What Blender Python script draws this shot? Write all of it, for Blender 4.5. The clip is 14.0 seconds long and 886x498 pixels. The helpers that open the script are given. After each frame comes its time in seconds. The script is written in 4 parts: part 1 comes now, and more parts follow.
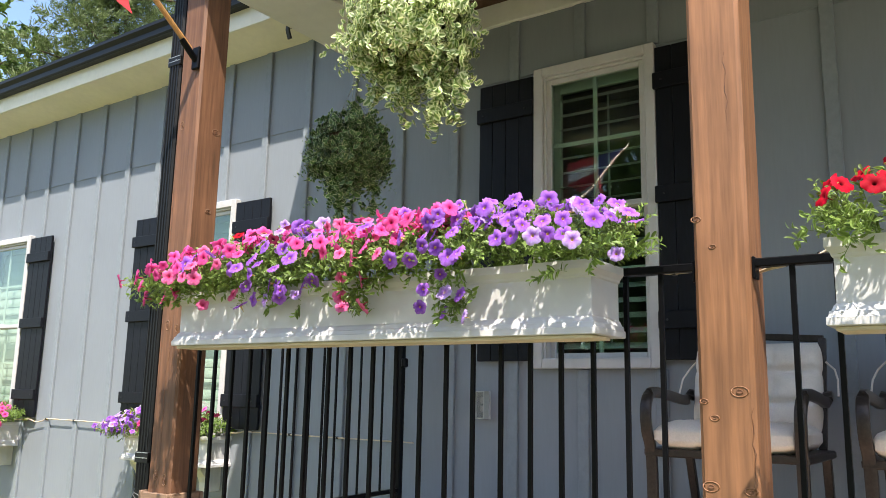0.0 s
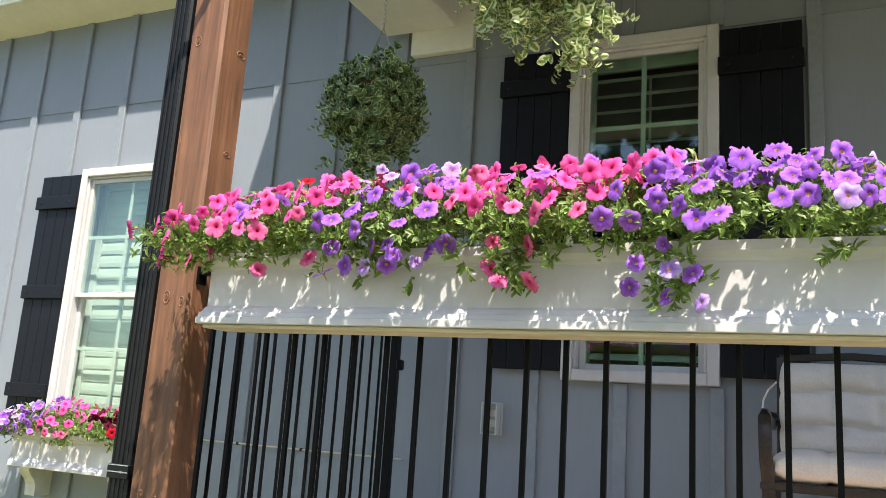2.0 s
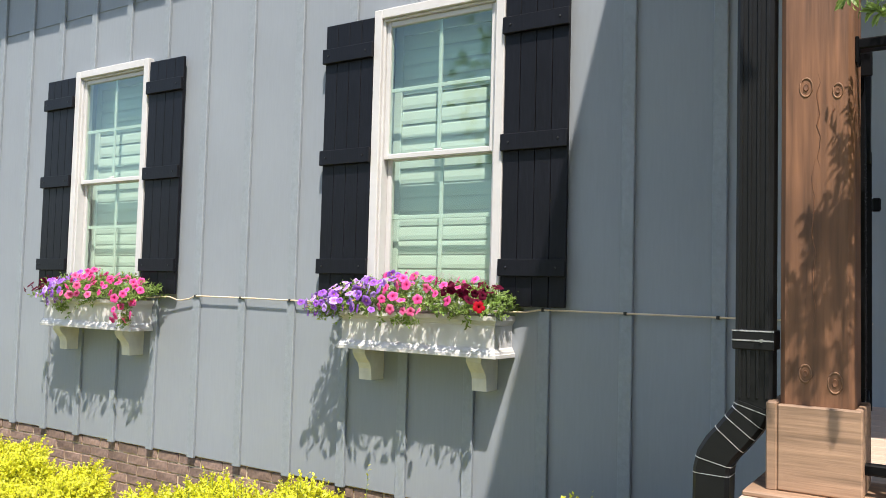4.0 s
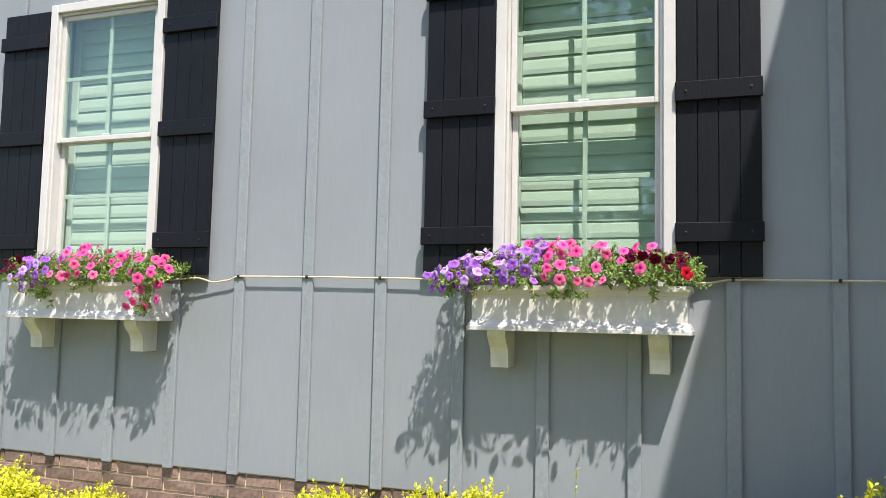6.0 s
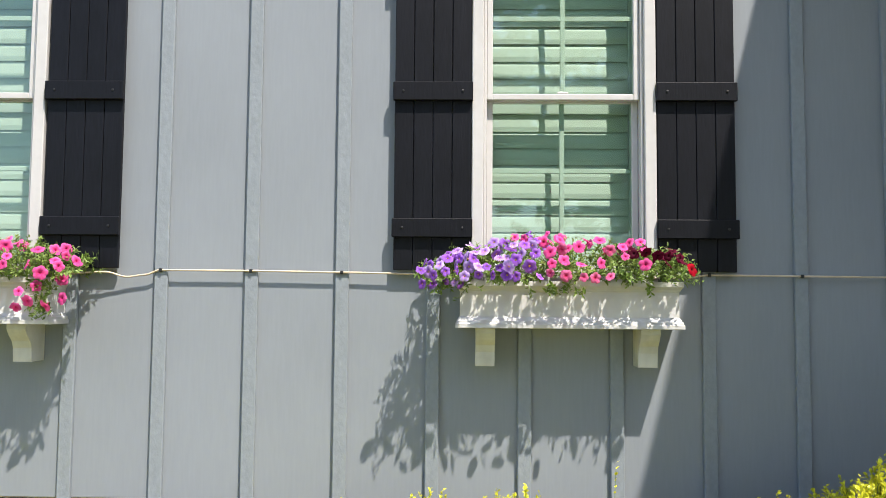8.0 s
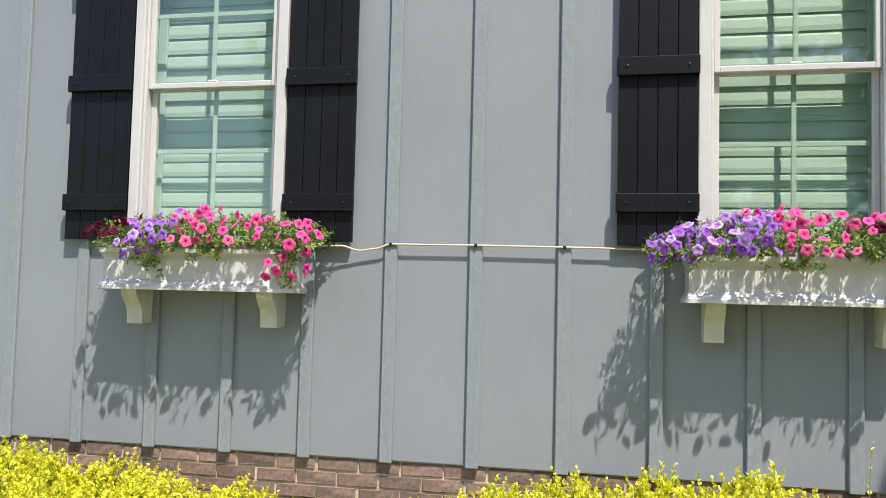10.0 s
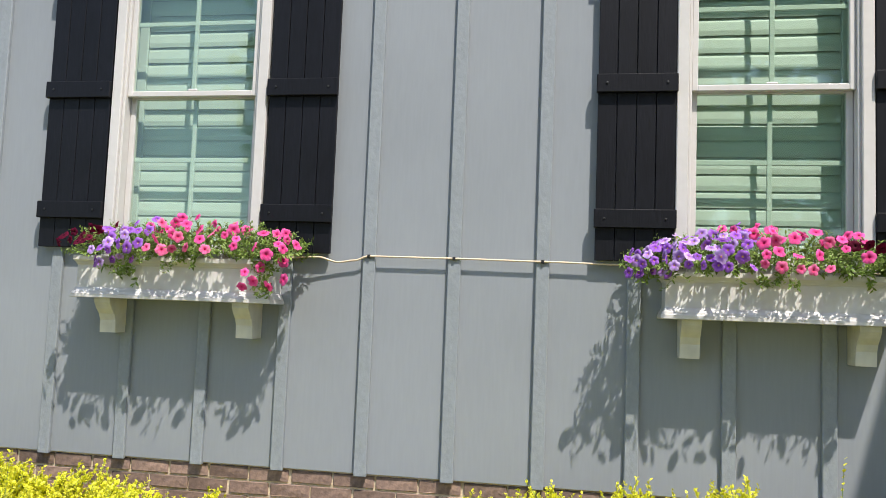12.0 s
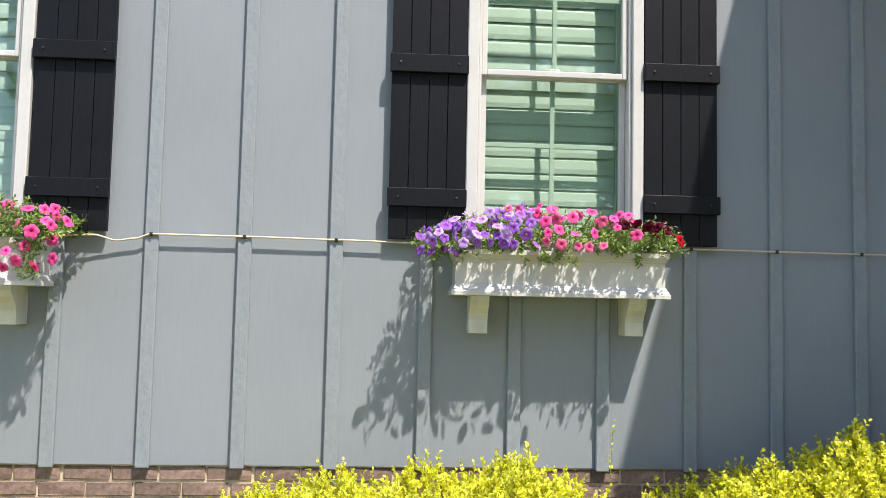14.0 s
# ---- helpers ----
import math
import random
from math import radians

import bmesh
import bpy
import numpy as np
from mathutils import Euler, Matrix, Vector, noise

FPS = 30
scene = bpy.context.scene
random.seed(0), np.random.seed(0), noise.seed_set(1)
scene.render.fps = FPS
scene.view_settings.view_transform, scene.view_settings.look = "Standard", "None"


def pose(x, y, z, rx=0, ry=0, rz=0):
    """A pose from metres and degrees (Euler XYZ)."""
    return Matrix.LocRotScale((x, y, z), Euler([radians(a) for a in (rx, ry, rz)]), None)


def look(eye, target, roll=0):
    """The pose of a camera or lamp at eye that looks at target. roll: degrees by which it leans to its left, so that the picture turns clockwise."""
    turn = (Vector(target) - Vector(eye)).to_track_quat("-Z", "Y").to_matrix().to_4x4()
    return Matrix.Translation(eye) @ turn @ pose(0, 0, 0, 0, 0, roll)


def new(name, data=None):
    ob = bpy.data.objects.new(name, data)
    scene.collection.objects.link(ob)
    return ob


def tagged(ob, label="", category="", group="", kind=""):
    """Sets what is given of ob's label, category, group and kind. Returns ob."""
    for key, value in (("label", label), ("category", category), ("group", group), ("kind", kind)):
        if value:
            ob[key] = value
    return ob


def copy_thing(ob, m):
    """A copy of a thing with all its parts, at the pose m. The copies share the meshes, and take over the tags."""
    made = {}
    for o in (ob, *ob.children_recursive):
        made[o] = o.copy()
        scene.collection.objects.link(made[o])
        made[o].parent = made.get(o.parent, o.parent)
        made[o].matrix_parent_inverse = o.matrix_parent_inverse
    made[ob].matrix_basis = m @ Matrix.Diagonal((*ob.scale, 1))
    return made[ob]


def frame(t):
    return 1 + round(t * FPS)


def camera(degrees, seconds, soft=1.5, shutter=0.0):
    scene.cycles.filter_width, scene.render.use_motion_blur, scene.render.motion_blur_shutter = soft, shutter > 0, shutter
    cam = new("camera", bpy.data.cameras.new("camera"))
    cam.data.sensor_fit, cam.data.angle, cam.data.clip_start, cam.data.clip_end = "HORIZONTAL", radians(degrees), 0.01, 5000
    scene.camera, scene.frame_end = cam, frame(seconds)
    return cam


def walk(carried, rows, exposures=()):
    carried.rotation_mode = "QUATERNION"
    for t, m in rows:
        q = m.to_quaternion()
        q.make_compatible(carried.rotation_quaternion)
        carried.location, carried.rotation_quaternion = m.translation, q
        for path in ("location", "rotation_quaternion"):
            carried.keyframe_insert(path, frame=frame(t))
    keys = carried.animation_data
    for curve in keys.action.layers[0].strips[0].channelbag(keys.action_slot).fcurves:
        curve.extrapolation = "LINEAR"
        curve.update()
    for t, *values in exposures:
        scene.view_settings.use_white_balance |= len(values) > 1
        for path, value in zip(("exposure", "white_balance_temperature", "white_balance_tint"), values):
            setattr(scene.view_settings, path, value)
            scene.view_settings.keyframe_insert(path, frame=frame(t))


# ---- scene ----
cam = camera(57.1, 14.0, soft=0.85)
PATH = [
    (0, (-0.204, 0.14, 1.509), (-1.338, 1.748, 1.865), 1.2),
    (0.5, (-0.376, 0.162, 1.491), (-1.549, 1.746, 1.832), 1.9),
    (1, (-0.645, 0.272, 1.494), (-1.77, 1.882, 1.87), 3.2),
    (1.5, (-0.952, 0.3, 1.475), (-1.931, 2.001, 1.861), 3.7),
    (2, (-1.21, 0.306, 1.475), (-2.041, 2.082, 1.871), 3.8),
    (2.5, (-1.526, 0.337, 1.45), (-2.27, 2.139, 1.895), 3.7),
    (3, (-1.913, 0.288, 1.371), (-2.727, 2.069, 1.778), 3.6),
    (3.5, (-2.316, 0.321, 1.358), (-3.321, 2.035, 1.587), 2.0),
    (4, (-2.749, 0.403, 1.328), (-3.83, 2.083, 1.432), 1.5),
    (4.2, (-2.912, 0.461, 1.312), (-3.998, 2.139, 1.392), 1.6),
    (6.3, (-4.618, 0.289, 1.067), (-5.178, 2.2, 1.245), 1.4),
    (6.5, (-4.756, 0.305, 1.083), (-5.217, 2.242, 1.264), 1.5),
    (7, (-5.115, 0.294, 1.148), (-5.272, 2.282, 1.294), 0.2),
    (7.2, (-5.218, 0.315, 1.175), (-5.291, 2.309, 1.312), -0.0),
    (9.3, (-5.831, 0.259, 0.999), (-5.861, 2.255, 1.13), 0.6),
    (9.5, (-5.845, 0.244, 1.007), (-5.995, 2.235, 1.121), 0.5),
    (10, (-5.87, 0.22, 1.023), (-6.27, 2.176, 1.137), 1.4),
    (10.5, (-5.896, 0.213, 1.0), (-6.386, 2.147, 1.138), 2.8),
    (11, (-5.872, 0.205, 1.014), (-6.417, 2.122, 1.174), 3.2),
    (11.5, (-5.88, 0.211, 1.016), (-6.411, 2.132, 1.183), 2.6),
    (12, (-5.864, 0.227, 0.995), (-6.216, 2.189, 1.157), 2.2),
    (12.5, (-5.834, 0.236, 0.971), (-6.013, 2.222, 1.132), 2.5),
    (13, (-5.839, 0.256, 0.959), (-5.754, 2.247, 1.138), 2.1),
    (13.5, (-5.817, 0.265, 0.957), (-5.634, 2.249, 1.125), 1.6),
    (14, (-5.819, 0.263, 0.967), (-5.693, 2.254, 1.107), 1.2),
]
EXPOSURES = [(0, 1.16), (2.5, 1.24), (3.0, 1.22), (3.5, 1.06), (4.0, 0.94), (6.5, 0.93), (9.5, 0.80), (10.5, 0.66), (11.5, 0.64), (13.0, 0.88), (14.0, 0.94)]
walk(cam, [(t, look(eye, target, roll)) for t, eye, target, roll in PATH], EXPOSURES)

# ---- light ----
SUN_WAY = Vector((-0.152, 0.201, -0.481)).normalized()
world = bpy.data.worlds.new("world")
scene.world = world
world.use_nodes = True
wn = world.node_tree
sky = wn.nodes.new("ShaderNodeTexSky")
sky.sky_type, sky.sun_disc = "NISHITA", False
sky.sun_elevation = math.asin(-SUN_WAY.z)
sky.sun_rotation = math.atan2(-SUN_WAY.x, -SUN_WAY.y)
background = wn.nodes["Background"]
wn.links.new(sky.outputs[0], background.inputs[0])
background.inputs[1].default_value = 0.15
sun = new("sun", bpy.data.lights.new("sun", "SUN"))
sun.data.energy, sun.data.angle, sun.data.color = 4.6, radians(0.6), (1.0, 0.93, 0.835)
sun.matrix_world = SUN_WAY.to_track_quat("-Z", "Y").to_matrix().to_4x4()


# ---- materials ----
def link(tree, a, b):
    tree.links.new(a, b)


def mat(name, colour, rough=0.6, metal=0.0, vary=0.15, grain=40.0, stretch=(1, 1, 1), bump=0.15, stain=0.12, stain_size=2.0,
        second=None, island=0.0, spec=0.5, random_tone=0.0, translucent=0.0):
    """Principled surface with colour variation at two scales and a fine relief."""
    m = bpy.data.materials.new(name)
    m.use_nodes = True
    t = m.node_tree
    n = t.nodes
    p = n["Principled BSDF"]
    p.inputs["Roughness"].default_value = rough
    p.inputs["Metallic"].default_value = metal
    p.inputs["Specular IOR Level"].default_value = spec
    co = n.new("ShaderNodeTexCoord")
    mp = n.new("ShaderNodeMapping")
    mp.inputs["Scale"].default_value = stretch
    link(t, co.outputs["Object"], mp.inputs["Vector"])
    fine = n.new("ShaderNodeTexNoise")
    fine.inputs["Scale"].default_value, fine.inputs["Detail"].default_value = grain, 6
    link(t, mp.outputs[0], fine.inputs["Vector"])
    big = n.new("ShaderNodeTexNoise")
    big.inputs["Scale"].default_value, big.inputs["Detail"].default_value = stain_size, 4
    link(t, co.outputs["Object"], big.inputs["Vector"])
    dark = [c * (1 - vary) for c in colour]
    light = second or [min(1, c * (1 + vary)) for c in colour]
    mix = n.new("ShaderNodeMix")
    mix.data_type = "RGBA"
    mix.inputs["A"].default_value, mix.inputs["B"].default_value = (*dark, 1), (*light, 1)
    ramp = n.new("ShaderNodeMapRange")
    ramp.inputs["From Min"].default_value, ramp.inputs["From Max"].default_value = 0.3, 0.7
    link(t, fine.outputs["Fac"], ramp.inputs["Value"])
    link(t, ramp.outputs[0], mix.inputs["Factor"])
    hue = n.new("ShaderNodeHueSaturation")
    link(t, mix.outputs["Result"], hue.inputs["Color"])
    tone = n.new("ShaderNodeMapRange")
    tone.inputs["From Min"].default_value, tone.inputs["From Max"].default_value = 0.3, 0.7
    tone.inputs["To Min"].default_value, tone.inputs["To Max"].default_value = 1 - stain, 1 + stain
    link(t, big.outputs["Fac"], tone.inputs["Value"])
    value = tone.outputs[0]
    for amount, node, socket in ((island, "ShaderNodeNewGeometry", "Random Per Island"), (random_tone, "ShaderNodeObjectInfo", "Random")):
        if amount:
            src = n.new(node)
            rng = n.new("ShaderNodeMapRange")
            rng.inputs["To Min"].default_value, rng.inputs["To Max"].default_value = 1 - amount, 1 + amount
            link(t, src.outputs[socket], rng.inputs["Value"])
            mul = n.new("ShaderNodeMath")
            mul.operation = "MULTIPLY"
            link(t, value, mul.inputs[0])
            link(t, rng.outputs[0], mul.inputs[1])
            value = mul.outputs[0]
    link(t, value, hue.inputs["Value"])
    link(t, hue.outputs[0], p.inputs["Base Color"])
    if bump:
        b = n.new("ShaderNodeBump")
        b.inputs["Strength"].default_value, b.inputs["Distance"].default_value = bump, 0.004
        link(t, fine.outputs["Fac"], b.inputs["Height"])
        link(t, b.outputs[0], p.inputs["Normal"])
    if translucent:
        tr = n.new("ShaderNodeBsdfTranslucent")
        link(t, hue.outputs[0], tr.inputs["Color"])
        mx = n.new("ShaderNodeMixShader")
        mx.inputs[0].default_value = translucent
        link(t, p.outputs[0], mx.inputs[1])
        link(t, tr.outputs[0], mx.inputs[2])
        link(t, mx.outputs[0], n["Material Output"].inputs[0])
    return m


def leaf_mat(name, middle, rim, at=0.5, rough=0.45, translucent=0.3, tone=0.25):
    """Leaf pigment: one colour along the midrib, another along the rim."""
    m = mat(name, middle, rough, vary=0.1, grain=60, bump=0, stain=0.1, stain_size=6, island=tone, translucent=translucent)
    t = m.node_tree
    n = t.nodes
    uv = n.new("ShaderNodeUVMap")
    sep = n.new("ShaderNodeSeparateXYZ")
    link(t, uv.outputs[0], sep.inputs[0])
    r = n.new("ShaderNodeMapRange")
    r.inputs["From Min"].default_value, r.inputs["From Max"].default_value = at - 0.12, at + 0.12
    link(t, sep.outputs[0], r.inputs["Value"])
    mix = n.new("ShaderNodeMix")
    mix.data_type = "RGBA"
    hue = next(k for k in n if k.type == "HUE_SAT")
    old = hue.inputs["Color"].links[0].from_socket
    link(t, r.outputs[0], mix.inputs["Factor"])
    link(t, old, mix.inputs["A"])
    mix.inputs["B"].default_value = (*rim, 1)
    link(t, mix.outputs["Result"], hue.inputs["Color"])
    return m


def petal_mat(name, rim, middle, eye):
    """Petal pigment by distance from the flower's heart, with five darker veins."""
    m = mat(name, rim, 0.7, vary=0.06, grain=300, bump=0, stain=0.0, random_tone=0.2, translucent=0.35, spec=0.15)
    t = m.node_tree
    n = t.nodes
    uv = n.new("ShaderNodeUVMap")
    sep = n.new("ShaderNodeSeparateXYZ")
    link(t, uv.outputs[0], sep.inputs[0])
    cr = n.new("ShaderNodeValToRGB")
    e = cr.color_ramp.elements
    e[0].position, e[0].color = 0.10, (*eye, 1)
    e[1].position, e[1].color = 0.75, (*rim, 1)
    k = e.new(0.22)
    k.color = (*middle, 1)
    link(t, sep.outputs[0], cr.inputs[0])
    hue = next(q for q in n if q.type == "HUE_SAT")
    def wave(times, low, high, most):
        turn = n.new("ShaderNodeMath")
        turn.operation, turn.inputs[1].default_value = "MULTIPLY", 2 * math.pi * times
        link(t, sep.outputs[1], turn.inputs[0])
        cosine = n.new("ShaderNodeMath")
        cosine.operation = "COSINE"
        link(t, turn.outputs[0], cosine.inputs[0])
        r = n.new("ShaderNodeMapRange")
        r.inputs["From Min"].default_value, r.inputs["From Max"].default_value, r.inputs["To Max"].default_value = low, high, most
        link(t, cosine.outputs[0], r.inputs["Value"])
        return r.outputs[0]

    vein = n.new("ShaderNodeMath")
    vein.operation = "MAXIMUM"
    link(t, wave(5, 0.80, 1.0, 0.8), vein.inputs[0])
    link(t, wave(35, 0.0, 1.0, 0.32), vein.inputs[1])
    fade = n.new("ShaderNodeMapRange")
    fade.inputs["From Min"].default_value, fade.inputs["From Max"].default_value = 1.1, 0.35
    link(t, sep.outputs[0], fade.inputs["Value"])
    both = n.new("ShaderNodeMath")
    both.operation = "MULTIPLY"
    link(t, vein.outputs[0], both.inputs[0])
    link(t, fade.outputs[0], both.inputs[1])
    lines = n.new("ShaderNodeMix")
    lines.data_type = "RGBA"
    link(t, both.outputs[0], lines.inputs["Factor"])
    link(t, cr.outputs[0], lines.inputs["A"])
    lines.inputs["B"].default_value = (*middle, 1)
    link(t, lines.outputs["Result"], hue.inputs["Color"])
    return m


def glass_mat(name, tint, rough=0.01):
    m = bpy.data.materials.new(name)
    m.use_nodes = True
    t = m.node_tree
    n = t.nodes
    n.remove(n["Principled BSDF"])
    tr = n.new("ShaderNodeBsdfTransparent")
    tr.inputs[0].default_value = (*tint, 1)
    gl = n.new("ShaderNodeBsdfGlossy")
    gl.inputs["Roughness"].default_value = rough
    lw = n.new("ShaderNodeLayerWeight")
    lw.inputs[0].default_value = 0.5
    pw = n.new("ShaderNodeMath")
    pw.operation, pw.inputs[1].default_value = "POWER", 3.0
    link(t, lw.outputs["Facing"], pw.inputs[0])
    fr = n.new("ShaderNodeMapRange")
    fr.inputs["To Min"].default_value, fr.inputs["To Max"].default_value = 0.07, 0.75
    link(t, pw.outputs[0], fr.inputs["Value"])
    wob = n.new("ShaderNodeTexNoise")
    wob.inputs["Scale"].default_value = 1.6
    bu = n.new("ShaderNodeBump")
    bu.inputs["Strength"].default_value, bu.inputs["Distance"].default_value = 0.06, 0.02
    link(t, wob.outputs["Fac"], bu.inputs["Height"])
    link(t, bu.outputs[0], gl.inputs["Normal"])
    mx = n.new("ShaderNodeMixShader")
    link(t, fr.outputs[0], mx.inputs[0])
    link(t, tr.outputs[0], mx.inputs[1])
    link(t, gl.outputs[0], mx.inputs[2])
    link(t, mx.outputs[0], n["Material Output"].inputs[0])
    return m


SIDING = mat("painted_fibre_cement", (0.243, 0.264, 0.292), 0.60, vary=0.025, grain=14, stretch=(6, 1, 0.6), bump=0.05, stain=0.05, stain_size=1.3)
BATTEN = mat("painted_rough_batten", (0.240, 0.266, 0.292), 0.60, vary=0.06, grain=34, stretch=(1.4, 1, 1.0), bump=0.65, stain=0.05, stain_size=3, random_tone=0.03)
WHITE = mat("white_vinyl", (0.56, 0.54, 0.53), 0.38, vary=0.03, grain=30, bump=0.04, stain=0.05)
PVC = mat("white_pvc_planter", (0.58, 0.56, 0.55), 0.30, vary=0.03, grain=18, bump=0.05, stain=0.07, stain_size=7)
BRACKET = mat("cream_painted_wood", (0.60, 0.58, 0.50), 0.5, vary=0.06, grain=30, stretch=(1, 1, 0.3), bump=0.12, stain=0.10, stain_size=9)
SOFFIT = mat("cream_soffit_paint", (0.84, 0.79, 0.64), 0.55, vary=0.03, grain=20, bump=0.06, stain=0.05)
PLY = mat("raw_plywood_edge", (0.58, 0.50, 0.36), 0.7, vary=0.15, grain=30, stretch=(0.2, 1, 3), bump=0.2)
BLACK = mat("black_shutter_paint", (0.0052, 0.0056, 0.0086), 0.48, vary=0.25, grain=30, stretch=(4, 1, 0.5), bump=0.22, stain=0.22, stain_size=4, spec=0.22)
IRON = mat("black_powder_coated_steel", (0.003, 0.003, 0.004), 0.4, vary=0.2, grain=120, bump=0.08, stain=0.2, spec=0.14)
GUTTER = mat("black_aluminium", (0.0065, 0.0066, 0.007), 0.45, vary=0.15, grain=40, bump=0.03, stain=0.2, spec=0.3)
SCUFF = mat("scratched_metal_edge", (0.45, 0.45, 0.45), 0.4, metal=0.6, vary=0.4, grain=200, bump=0.2)
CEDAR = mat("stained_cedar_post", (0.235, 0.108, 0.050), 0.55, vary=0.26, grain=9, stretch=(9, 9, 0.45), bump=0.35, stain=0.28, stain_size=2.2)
KNOT = mat("wood_knot", (0.14, 0.060, 0.028), 0.6, vary=0.4, grain=60, bump=0.3)
KNOT_RING = mat("pale_knot_ring", (0.205, 0.103, 0.053), 0.6, vary=0.3, grain=50, bump=0.25)
# Darker, browner cedar for the left post.
DARK_CEDAR = mat("darker_cedar_post", (0.165, 0.075, 0.037), 0.58, vary=0.32, grain=9, stretch=(9, 9, 0.45), bump=0.40, stain=0.34, stain_size=2.6)
PINE = mat("fresh_pine_board", (0.25, 0.155, 0.098), 0.62, vary=0.34, grain=8, stretch=(0.5, 5, 11), bump=0.36, stain=0.24, stain_size=4, random_tone=0.2)
DECK = mat("brown_deck_board", (0.48, 0.36, 0.285), 0.65, vary=0.16, grain=10, stretch=(0.4, 9, 9), bump=0.3, stain=0.18, random_tone=0.12)
BEAM = mat("white_beam_paint", (0.74, 0.73, 0.68), 0.55, vary=0.03, grain=20, bump=0.06, stain=0.05)
CEILING = mat("dark_stained_ceiling_board", (0.085, 0.040, 0.020), 0.45, vary=0.25, grain=12, stretch=(0.4, 10, 4), bump=0.2)
BRICK = mat("brown_brick", (0.23, 0.155, 0.122), 0.85, vary=0.30, grain=45, bump=0.9, stain=0.22, stain_size=12, random_tone=0.28)
MORTAR = mat("tan_mortar", (0.60, 0.48, 0.34), 0.9, vary=0.15, grain=90, bump=0.6, stain=0.12, stain_size=8)
LOUVER = mat("white_interior_shutter", (0.50, 0.52, 0.49), 0.45, vary=0.02, grain=20, bump=0.0, stain=0.03)
# The unlit room's darkness is put into this low wall and ceiling colour.
ROOM = mat("darkened_room_paint", (0.13, 0.125, 0.115), 0.8, vary=0.05, bump=0.05)
GLASS = glass_mat("green_tinted_glass", (0.85, 0.95, 0.885))
TUBE = mat("tan_drip_tube", (0.62, 0.50, 0.36), 0.45, vary=0.1, grain=30, bump=0.05)
RUBBER = mat("black_plastic", (0.012, 0.012, 0.013), 0.45, vary=0.2, bump=0.05)
CUSHION = mat("beige_cushion_fabric", (0.68, 0.61, 0.54), 0.9, vary=0.06, grain=180, bump=0.25, stain=0.06, stain_size=5)
BRONZE = mat("dark_bronze_chair_frame", (0.045, 0.035, 0.030), 0.38, metal=0.4, vary=0.2, grain=80, bump=0.1)
CLEAR = mat("grey_outlet_plate", (0.40, 0.41, 0.42), 0.35, vary=0.06, bump=0.0)
COVER = glass_mat("clear_outlet_cover", (0.93, 0.94, 0.95), 0.08)
SHINGLE = mat("dark_roof_shingle", (0.06, 0.06, 0.065), 0.9, vary=0.3, grain=30, bump=0.8)
GROUND = mat("dry_summer_lawn", (0.115, 0.122, 0.055), 0.95, vary=0.35, grain=22, bump=0.8, stain=0.25, stain_size=1.2)
MULCH = mat("added_dark_mulch", (0.045, 0.030, 0.021), 0.95, vary=0.45, grain=35, bump=0.9, stain=0.25, stain_size=3)
STEM = mat("green_stem", (0.13, 0.20, 0.05), 0.6, vary=0.2, bump=0)
TWIG = mat("brown_twig", (0.12, 0.08, 0.05), 0.8, vary=0.3, bump=0.2)
BARK = mat("pine_bark", (0.12, 0.085, 0.06), 0.9, vary=0.4, grain=9, stretch=(5, 5, 1), bump=0.9)
SOIL = mat("dark_potting_soil", (0.035, 0.025, 0.018), 0.95, vary=0.4, grain=60, bump=0.8)
COCO = mat("coir_basket_liner", (0.10, 0.065, 0.035), 0.95, vary=0.4, grain=60, bump=0.8)
CHAIN = mat("galvanised_chain", (0.45, 0.45, 0.44), 0.4, metal=0.8, vary=0.2)
POLE = mat("varnished_flag_pole", (0.48, 0.24, 0.08), 0.35, vary=0.2, grain=12, stretch=(6, 6, 0.5), bump=0.1)
FLAG_RED = mat("red_flag_cloth", (0.50, 0.03, 0.04), 0.8, vary=0.05, grain=200, bump=0.1, translucent=0.4)
FLAG_BLUE = mat("blue_flag_cloth", (0.03, 0.04, 0.16), 0.8, vary=0.05, grain=200, bump=0.1, translucent=0.3)
FLAG_WHITE = mat("white_flag_cloth", (0.78, 0.78, 0.78), 0.8, vary=0.03, grain=200, bump=0.1, translucent=0.4)
PETUNIA_LEAF = leaf_mat("petunia_leaf", (0.17, 0.262, 0.052), (0.25, 0.35, 0.09), translucent=0.45, tone=0.5)
HEDGE_LEAF = leaf_mat("golden_privet_leaf", (0.60, 0.63, 0.03), (0.86, 0.80, 0.08), translucent=0.42, tone=0.36)
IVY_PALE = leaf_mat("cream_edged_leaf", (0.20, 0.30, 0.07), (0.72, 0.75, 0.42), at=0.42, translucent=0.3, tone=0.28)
# Copy for the inner basket: porch shade is put into darker leaf colours.
IVY_SHADED = leaf_mat("shaded_cream_edged_leaf", (0.10, 0.18, 0.05), (0.50, 0.56, 0.30), at=0.68, translucent=0.25, tone=0.4)
TREE_LEAF = leaf_mat("tree_leaf", (0.10, 0.17, 0.03), (0.12, 0.19, 0.04), translucent=0.3, tone=0.35)
NEEDLE = leaf_mat("pine_needle", (0.13, 0.17, 0.055), (0.15, 0.19, 0.06), translucent=0.25, tone=0.35)
PURPLE = petal_mat("violet_petal", (0.40, 0.165, 0.68), (0.22, 0.045, 0.44), (0.80, 0.58, 0.08))
LILAC = petal_mat("pale_lilac_petal", (0.60, 0.43, 0.80), (0.36, 0.15, 0.60), (0.80, 0.60, 0.10))
PINK = petal_mat("hot_pink_petal", (0.90, 0.13, 0.42), (0.72, 0.04, 0.22), (0.42, 0.015, 0.09))
